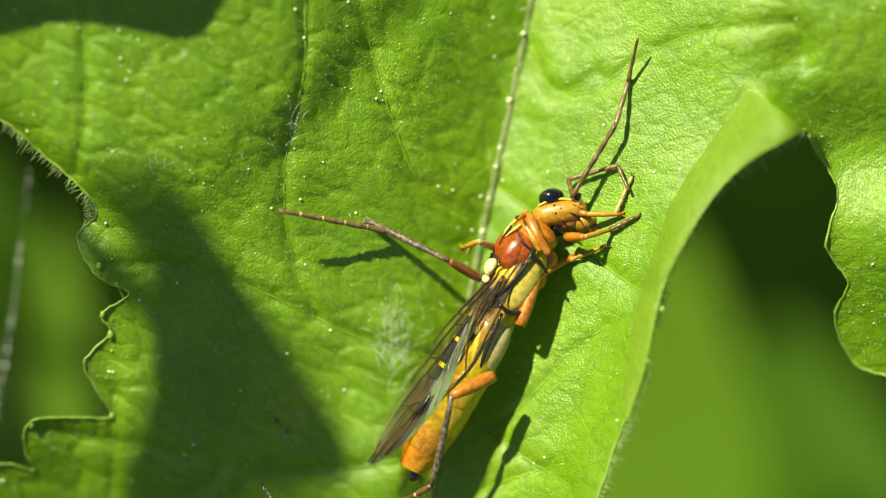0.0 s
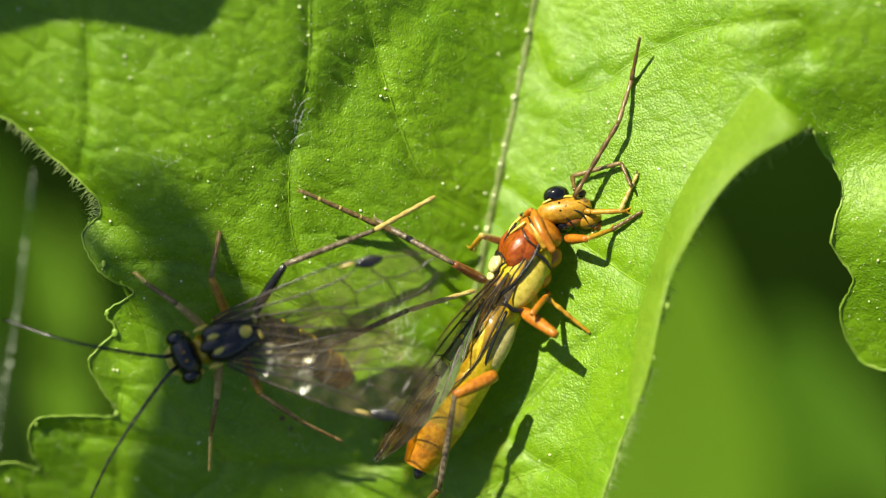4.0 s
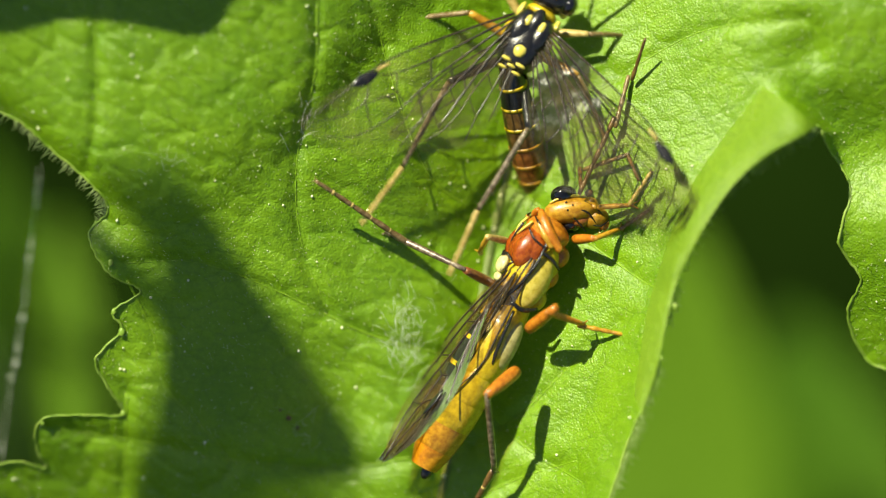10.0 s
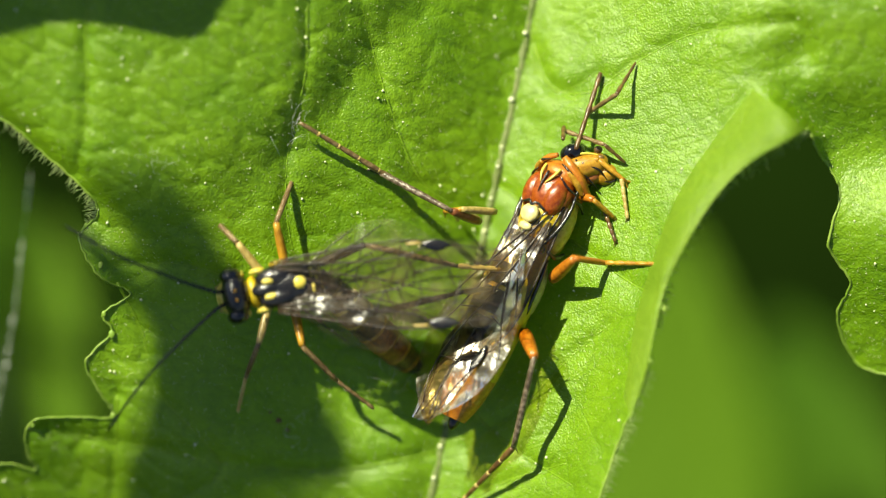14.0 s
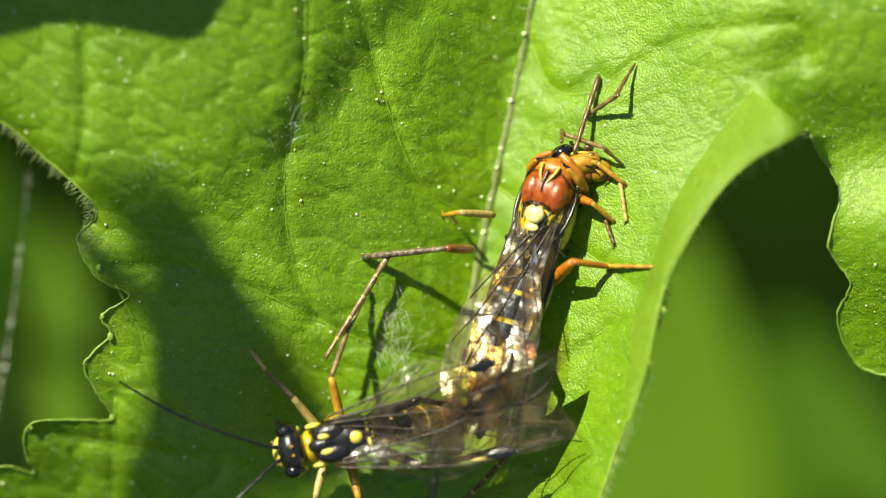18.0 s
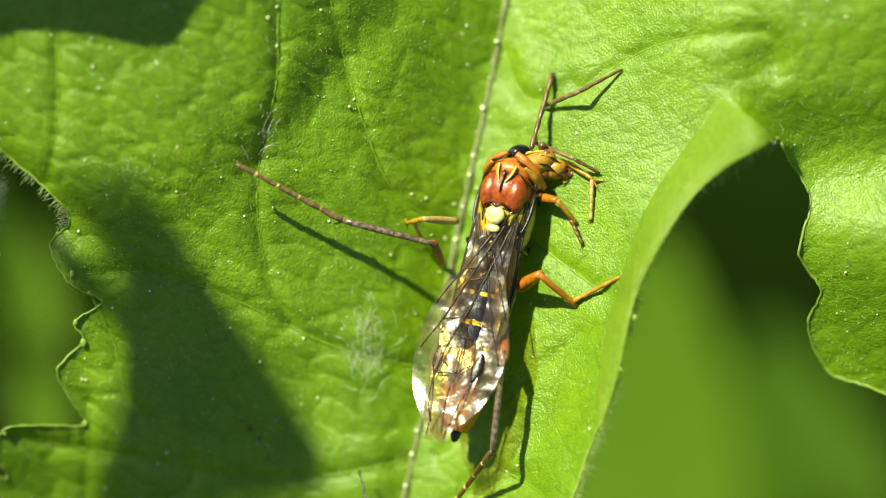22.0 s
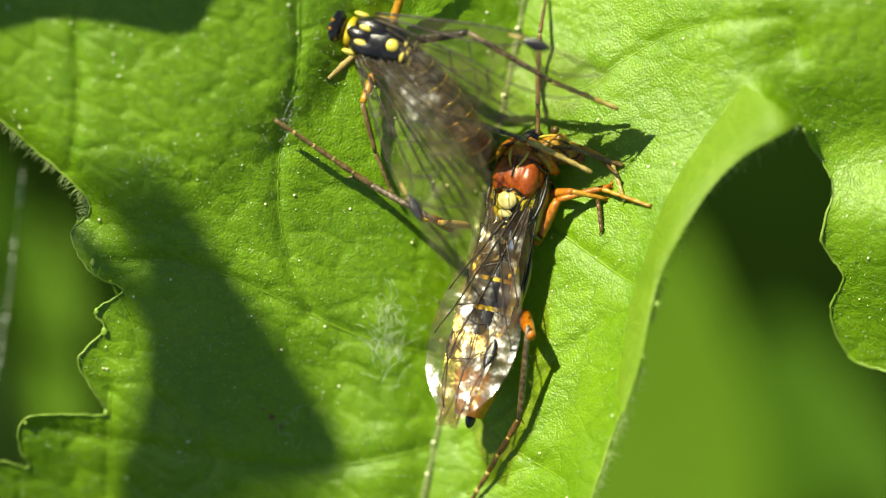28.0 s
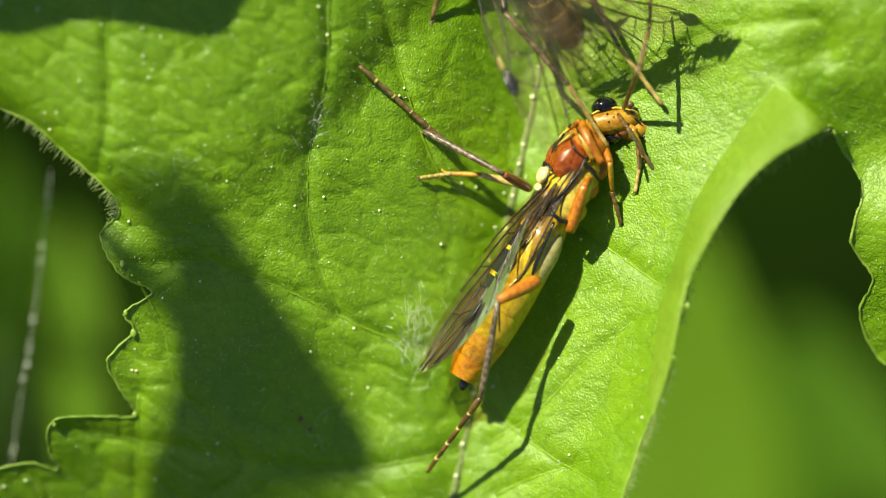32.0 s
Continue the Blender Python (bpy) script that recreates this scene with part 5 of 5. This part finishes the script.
    (20.5, -18, 199.9, -6.3, -89.8, 60, -17.9, 223.6, 67.3, -96.3, -0, -37.1, 397.6, 67.3, -123.5, -50.1),
    (23, -18, 199.9, -6.3, -89.8, 60, -17.9, 223.6, 67.3, -96.3, -0, -37.1, 397.6, 67.3, -123.5, -49.9),
    (25.5, -18, 199.9, -6.3, -89.8, 60, -17.9, 223.6, 67.3, -96.3, -0, -37.1, 397.6, 67.3, -123.5, -50.3),
    (27.5, -6.4, 188.3, -6.3, -72.5, 60, 0.4, 210.1, 67.3, -95, -21, -13.9, 372.9, 4.7, -119.7, -22.9),
    (28, -6.4, 188.3, -3.2, -72.5, 60, 0.4, 210.1, 70.5, -95, -21, -13.9, 372.9, 7.8, -119.7, -23.4),
    (29.5, -79.6, 191.3, 45.1, -153.6, 24.7, -148.8, 225.6, 80.6, -100.2, -13.3, -178.9, 393.2, 40.2, -124.8, -32.3),
    (30.5, -79.6, 191.3, 47, -153.6, 24.7, -148.8, 225.6, 82.6, -100.2, -13.3, -178.9, 393.2, 42.2, -124.8, -32.8),
    (32, -79.6, 191.3, 47, -153.6, 24.7, -148.8, 225.6, 82.6, -100.2, -13.3, -178.9, 393.2, 42.2, -124.8, -32.7),
],
"antenna_far": [
    (0, 71, -114.4, 14, 102.5, -54, 65.1, -141.1, -23.7, 15, 22.2, 150.1, -163.8, 12.2, -67.4, 25.6),
    (6, 66.1, -117.5, 14, 94.4, -57.9, 64.2, -142.2, -25.4, 14.5, 25.5, 147.2, -163.7, 15.5, -70.5, 29.8),
    (9, 66.7, -114.4, 14, 94.5, -57.9, 64.8, -139.1, -25.5, 16.5, 24.4, 147.7, -163.6, 13.8, -72.3, 23.2),
    (13, 64.3, -132, 14, 58, -1.5, 89, -171.5, 12.8, 22, 46, 150.2, -196.2, 81.1, -67.6, -25),
    (14, 13.6, -132.9, 14, 83.4, -60, 15.5, -149.7, -26.3, -21, 38.7, 84.7, -123.1, 33, -40.2, -21.8),
    (16.5, 13.6, -132.9, 14, 83.4, -60, 15.5, -149.7, -26.3, -21, 38.7, 84.7, -123.1, 33, -40.2, -27.5),
    (19, 13.6, -132.9, 14, 83.4, -60, 15.5, -149.7, -26.3, -21, 38.7, 84.7, -123.1, 33, -40.2, -27.2),
    (20.5, 30.3, -122.4, 14, 63.6, -60, 37.2, -136.2, -26.3, -25, 38.6, 104.5, -104.8, 32.9, -28.4, -10.6),
    (23, 30.3, -122.4, 14, 63.6, -60, 37.2, -136.2, -26.3, -25, 38.6, 104.5, -104.8, 32.9, -28.4, -11.5),
    (25.5, 30.3, -122.4, 14, 63.6, -60, 37.2, -136.2, -26.3, -25, 38.6, 104.5, -104.8, 32.9, -28.4, -11.9),
    (27.5, 43.9, -98.7, 14, -5.1, 41.9, 78.4, -95.6, 45.1, -19, -28.9, 127.7, -78.7, 16.3, -46.8, 41.1),
    (28, 43.9, -98.7, 14, -5.1, 41.9, 78.4, -95.6, 45.1, -19, -28.9, 127.7, -78.7, 16.4, -46.8, 41.1),
    (29.5, 59.5, -94.3, 14, -59.2, 51.9, 74.2, -69.6, 50.6, -56.5, -51.5, 93.8, -40, 5.9, -89.1, 38.3),
    (30.5, 59.5, -94.3, 14, -59.2, 51.9, 74.2, -69.6, 50.6, -56.5, -51.6, 93.8, -40, 5.7, -89.1, 38.3),
    (32, 59.5, -94.3, 14, -59.2, 51.9, 74.2, -69.6, 50.6, -56.5, -52.2, 93.8, -40, 4.9, -89.1, 38.3),
],
"antenna_near": [
    (0, 69, -107.5, 14, 58.8, 7.4, 145.2, -233.1, 33.3, 73, -19.7, 168, -307.3, 5.5, 78.6, 24.2),
    (6, 64.1, -102.7, 14, 59.2, 6.3, 140.5, -230.8, 30.4, 71.4, -18.7, 165.4, -304.8, 4.1, 80.4, 26.3),
    (9, 64.7, -99.6, 14, 59.3, 6.5, 140.9, -227.7, 30.9, 73.5, -17.5, 165.7, -311.6, 3.4, 79.4, 38.9),
    (13, 57.4, -122.1, 14, 68.2, -23.3, 89, -201.1, -22.7, 64.8, 19.4, 128.4, -285.1, 8.9, 45.5, 6.7),
    (14, 35.3, -115.1, 14, 71.4, -32.8, 56.9, -179.4, -29.7, 32.1, 53.9, 104.3, -209.2, 47.1, 58.1, -38.8),
    (16.5, 35.3, -115.1, 14, 71.4, -35.8, 56.9, -179.4, -34.9, 32.1, 53.9, 104.3, -209.2, 41.9, 58.1, -38.8),
    (19, 35.3, -115.1, 14, 71.4, -35.6, 56.9, -179.4, -34.6, 32.1, 53.9, 104.3, -209.2, 42.2, 58.1, -38.8),
    (20.5, 30.3, -122.4, 14, 73.6, -34.1, 52.8, -198.5, -39.9, 20.5, 46.5, 114, -221.5, 29.1, 28, -27.7),
    (23, 30.3, -122.4, 14, 73.6, -34.3, 52.8, -198.5, -40.2, 20.5, 46.5, 114, -221.5, 28.7, 28, -27.8),
    (25.5, 30.3, -122.4, 14, 73.6, -34.6, 52.8, -198.5, -40.7, 20.5, 46.5, 114, -221.5, 28.2, 28, -27.7),
    (27.5, 19.3, -120.5, 14, 88.5, -39.5, 21.5, -209.3, -59.2, 87.9, 20.7, 24.8, -298.1, -25.6, 79.3, -31.2),
    (28, 19.3, -120.5, 14, 88.5, -39.4, 21.5, -209.3, -59.1, 87.9, 20.7, 24.8, -298.1, -25.5, 79.3, -31.1),
    (29.5, 69.4, -104.2, 14, 71.7, 60, 87.3, -158.4, 143.2, 74.4, -30.5, 109.3, -237.2, 95, 84.4, -27.7),
    (30.5, 69.4, -104.2, 14, 71.7, 60, 87.3, -158.4, 143.2, 74.4, -30.5, 109.3, -237.2, 95, 84.4, -27.7),
    (32, 69.4, -104.2, 14, 71.7, 60, 87.3, -158.4, 143.2, 74.4, -30.5, 109.3, -237.2, 95, 84.4, -27.7),
],
}

    MALE_ROWS = [
    (0, 602.7, 1218.5, 93.2, 82.9, -2, 0), (0.6, 635.9, 892.3, 146.3, 76.9, -2, 0), (1, 703.3, 587.2, 148.7, 63.7, -2, 0),
    (1.5, 821.5, 184.2, 149.1, 59.8, -2, 0), (2, 786.9, 107.5, 156.9, 76.5, -8, 0), (2.5, 894.6, 84.4, 145.1, 73.7, -8, 0),
    (3, 755.5, 163.5, 158.6, 116.4, -8, 0), (3.5, 541.4, 459.7, 175.7, 179.8, -2, 0), (4.2, 381.3, 638, 185.8, 209.6, -2, 0),
    (4.8, 329.5, 920, 164.8, 249.3, -2, 0), (5.4, 511.2, 1216.5, 125.3, 269.9, -2, 0), (7.2, 563.1, 1217.7, 108.3, 442.7, -2, 0),
    (8.3, 651.1, 981.2, 132.8, 441.8, -2, 0), (8.7, 701.3, 791.6, 140.3, 433.4, -2, 0), (9, 694.9, 546.9, 151.1, 428.8, -2, 0),
    (9.5, 945.5, 189.9, 147.3, 389.5, -8, -45), (10, 907.2, 86.2, 141.7, 419.9, -8, 0), (10.5, 686.3, 214.1, 163.8, 535.4, -8, 0),
    (11, 582.5, 381.1, 172.6, 544.4, -2, 0), (11.5, 560, 575.1, 167.9, 559.4, -2, 0), (12, 595.6, 683.3, 159.1, 561.8, -2, 0),
    (12.5, 603.1, 790.3, 153.8, 571.2, -2, 0), (13, 644.6, 860.1, 146.6, 580.3, -2, 0), (13.5, 671.1, 782.3, 146.3, 584.6, -2, 0),
    (14, 509.9, 503.9, 178.4, 552, -2, 0), (14.5, 541.9, 442.5, 176.3, 545, -2, 0), (15.5, 542.9, 460.9, 175.4, 545.5, -2, 0),
    (16.5, 542, 480.3, 174.8, 547.5, -2, 0), (17, 521.5, 560.8, 174.8, 553.6, -2, 0), (17.5, 544.5, 652.6, 168.1, 549.6, -2, 0),
    (18, 606.7, 766.4, 155.4, 552.6, -2, 0), (18.5, 617.7, 800.5, 152.8, 567, -2, 0), (19, 602.4, 710.2, 158.3, 561.4, -2, 0),
    (19.5, 577.3, 632.9, 164.7, 545, -2, 0), (20, 577.6, 618.3, 165.2, 540.6, -2, 0), (20.5, 590.7, 715.4, 159.6, 554.2, -2, 0),
    (21, 662, 781.6, 147.4, 577.2, -2, 0), (21.4, 577.8, 938.7, 150.3, 588.8, -2, 0), (22, 688.6, 1207.7, 66, 423.4, -2, 0),
    (22.8, 815.1, 1197.7, 149.2, 446.6, -2, 0), (23, 822.7, 1110.3, 147.3, 448.1, -2, 0), (23.2, 820, 907.7, 135.1, 451.7, -2, 0),
    (23.5, 818.6, 441.2, 145.2, 446.7, -8, 0), (24, 974.1, 87.3, 149.6, 398.6, -8, -40), (24.5, 1037.8, 22.4, 155.7, 408.6, -8, -30),
    (25, 975.7, 1.1, 146.2, 454, -8, 0), (25.5, 924.9, 0.7, 139.5, 459.4, -8, 0), (26.5, 771.7, 81.8, 157.2, 506.1, -8, 0),
    (27.5, 622.4, 159, 176.2, 522.6, -8, 0), (28, 686.1, 93, 169.1, 520.2, -8, 0), (28.5, 683.4, 77, 170.1, 522.8, -8, 0),
    (29, 715.1, 49.3, 166.4, 524.3, -8, 0), (29.5, 876, -36.7, 147.3, 461.9, -8, 0), (30, 761.4, 21, 161.1, 507.6, -8, 0),
    (30.5, 690.8, 21.3, 170.6, 520.2, -8, 0), (31, 930.4, -55.8, 132.9, 462, -8, 0), (31.5, 942.4, -72, 128, 480.1, -8, 0),
    (32, 828, -109.6, 156.9, 489.6, -8, 0),
]

    MALE_WINGS = [
    (0, 180.78, 168.64), (0.6, 178.06, 167.01), (1, 184.16, 159.81), (1.5, 186, 151.1), (2, 136.97, 76.15), (2.5, 129.46, 60),
    (3, 164.81, 111.62), (3.5, 154.85, 162.75), (4.2, 138.37, 184.54), (4.8, 169.05, 183.89), (5.4, 173.66, 173.66), (7.2, 180.78, 168.64),
    (8.3, 178.97, 166.34), (8.7, 172.12, 159.58), (9, 167.65, 147.11), (9.5, 171.96, 169.07), (10, 145.32, 109.32), (10.5, 125.01, 159.47),
    (11, 154.75, 149.65), (11.5, 157.78, 140.44), (12, 150.96, 141.66), (12.5, 170.96, 135.36), (13, 180.36, 130.24), (13.5, 164.66, 159.96),
    (14, 164.68, 186), (14.5, 169.99, 183.38), (15.5, 169.44, 185.25), (16.5, 162.33, 186), (17, 157.08, 186), (17.5, 173.04, 178),
    (18, 172.68, 174.1), (18.5, 166.5, 182.87), (19, 165.56, 180.11), (19.5, 170.35, 178.47), (20, 176.03, 173.4), (20.5, 169.76, 179.64),
    (21, 171.38, 159.69), (21.4, 185.65, 160.92), (22, 186, 157.67), (22.8, 176.22, 169.07), (23, 172.57, 169.67), (23.2, 160.59, 167.06),
    (23.5, 145.52, 115.59), (24, 150.67, 154.17), (24.5, 162.65, 121.05), (25, 122, 78), (25.5, 123.87, 100), (26.5, 123.69, 156.61),
    (27.5, 149.52, 165.12), (28, 132.42, 172.55), (28.5, 134.54, 176.07), (29, 125.55, 177.92), (29.5, 140.35, 151.04), (30, 144.3, 165.19),
    (30.5, 145.61, 176.38), (31, 126.09, 159.19), (31.5, 105.6, 175.63), (32, 157.69, 154.58),
]

    MALE_ABDOMEN = [
    (0, 6, 41.3), (0.6, 5.78, 37.49), (1, 13.87, 37.14), (1.5, 39.39, 26.87), (2, 43.17, 32.66), (2.5, 39.31, 37.52),
    (3, -0.32, 37.75), (3.5, -49.32, 41.27), (4.2, -60, 43.28), (4.8, -1, 47.68), (5.4, 0, 41.41), (7.2, 6, 41.3),
    (8.3, 4.95, 34.97), (8.7, 8.22, 35.77), (9, 16.54, 24.08), (9.5, 39.02, 30.03), (10, 47.76, 36.39), (10.5, -54.11, 40.69),
    (11, -50.69, 36.35), (11.5, -42.44, 46.1), (12, -37.04, 48), (12.5, -25.6, 48), (13, -22.19, 48), (13.5, -60, 48),
    (14, -57.17, 32.63), (14.5, -51.35, 36.44), (15.5, -46.74, 34.83), (16.5, -43.36, 34.49), (17, -45.55, 33.16), (17.5, -27.23, 42.58),
    (18, -3.88, 48), (18.5, -2.71, 48), (19, -34.01, 48), (19.5, -20.73, 45.83), (20, -19.54, 39.17), (20.5, -34.01, 43.85),
    (21, -46.9, 48), (21.4, 0.99, 43.53), (22, 19.16, 39.44), (22.8, 2.02, 27.88), (23, 0.62, 23.49), (23.2, -3.78, 18.05),
    (23.5, 4.51, 4), (24, 51.38, 48), (24.5, 43.41, 37.07), (25, 4.7, 36.57), (25.5, 2.63, 33.75), (26.5, -26.32, 41.36),
    (27.5, -16.17, 28.07), (28, -36.19, 36.38), (28.5, -40.36, 30.85), (29, -47.56, 36.17), (29.5, 2.62, 39.78), (30, -30.21, 41.06),
    (30.5, -39.44, 37.26), (31, -5.96, 37.07), (31.5, -17.06, 40.19), (32, -1.39, 45.27),
]


    def spot(x, y, h, turn, pitch, roll):
        return Matrix.Translation(place(x, y, h)) @ Matrix.Rotation(radians(turn), 4, "Z") @ Matrix.Rotation(radians(-pitch), 4, "Y") @ Matrix.Rotation(radians(roll), 4, "X")

    def trunk(x, y, h, turn, pitch, roll):
        """The trunk's own stand: it sits a little aside of the line through the leg roots, more so when it lies flat."""
        lying = min(1.0, max(0.0, -roll - 18) / 52)
        ahead, aside = 14 - 42 * lying, 18 - 3 * lying
        c, d = math.cos(radians(turn)), math.sin(radians(turn))
        return spot(x + ahead * c - aside * d, y - ahead * d - aside * c, h, turn, 7 * lying - 3, roll)

    stands = [(r[0], trunk(*r[1:])) for r in FEMALE_ROWS]
    walk(female, [(t, LEAN @ m) for t, m in stands])
    keys = []
    for (t, m), r in zip(stands, FEMALE_ROWS):
        own = spot(*r[1:5], -5, r[6]) @ Matrix.Translation(Vector((89, 0, 4)) * U)
        keys.append((t, m.inverted() @ Matrix.Translation(own.translation) @ Matrix.Rotation(radians(r[4] - 52), 4, "Z") @ Matrix.Rotation(radians(-14), 4, "X")))
    walk(female_head, keys)
    for name, rows in LIMB_ROWS.items():
        when = [r[0] for r in rows]
        for k, piece in enumerate(female_limbs[name]):
            keys = []
            for (t, m), body in zip(stands, FEMALE_ROWS):
                v = [float(np.interp(t, when, [r[1 + 5 * k + i] for r in rows])) for i in range(5)]
                x, y, h = body[1] + v[0], body[2] + v[1], body[3] + v[2]
                reach = LIMB_LEN[name][k] * math.cos(radians(v[4]))
                far = (x + reach * math.cos(radians(v[3])), y - reach * math.sin(radians(v[3])))
                lift = surface(np.array([x, far[0]]), np.array([y, far[1]])) + 9
                tip = max(h + LIMB_LEN[name][k] * math.sin(radians(v[4])), lift[1])
                h = max(h, lift[0]) if k else h
                own = spot(x, y, h, v[3], math.degrees(math.asin(max(-0.95, min(0.95, (tip - h) / LIMB_LEN[name][k])))), 0)
                keys.append((t, m.inverted() @ own))
            walk(piece, keys)
    walk(male, [(r[0], LEAN @ spot(*r[1:])) for r in MALE_ROWS])
    for side, column, y in (("left", 1, 1), ("right", 2, -1)):
        rows = []
        for r in MALE_WINGS:
            lift = 3 + (180 - min(180, r[column])) * 0.05
            rows.append((r[0], Matrix.Translation(Vector((14, y * 26, 26 + (3 if y < 0 else 0))) * U) @ Matrix.Rotation(radians(y * r[column]), 4, "Z") @ pose(0, 0, 0, -y * 6, -lift, 0)))
        walk(male_wings[side][0], rows)
        follow = Matrix.Translation(Vector((-8, y * 22, -5)) * U) @ Matrix.Rotation(radians(y * 11), 4, "Z")
        walk(male_wings[side][1], [(t, m @ follow) for t, m in rows])
    rest = male_leg.matrix_basis.copy()
    hip = Matrix.Translation(rest.translation)
    walk(male_leg, [(t, hip @ Matrix.Rotation(radians(-a), 4, "Z") @ hip.inverted() @ rest) for t, a in ((0, 0), (10, 0), (10.5, 22), (21.4, 24), (22, 0), (26.5, 0), (27.5, 9), (32, 9))])
    walk(male_abdomen, [(t, Matrix.Translation(Vector((-52, 0, 2)) * U) @ Matrix.Rotation(radians(yaw), 4, "Z") @ Matrix.Rotation(radians(-down), 4, "Y")) for t, yaw, down in MALE_ABDOMEN])


motions()
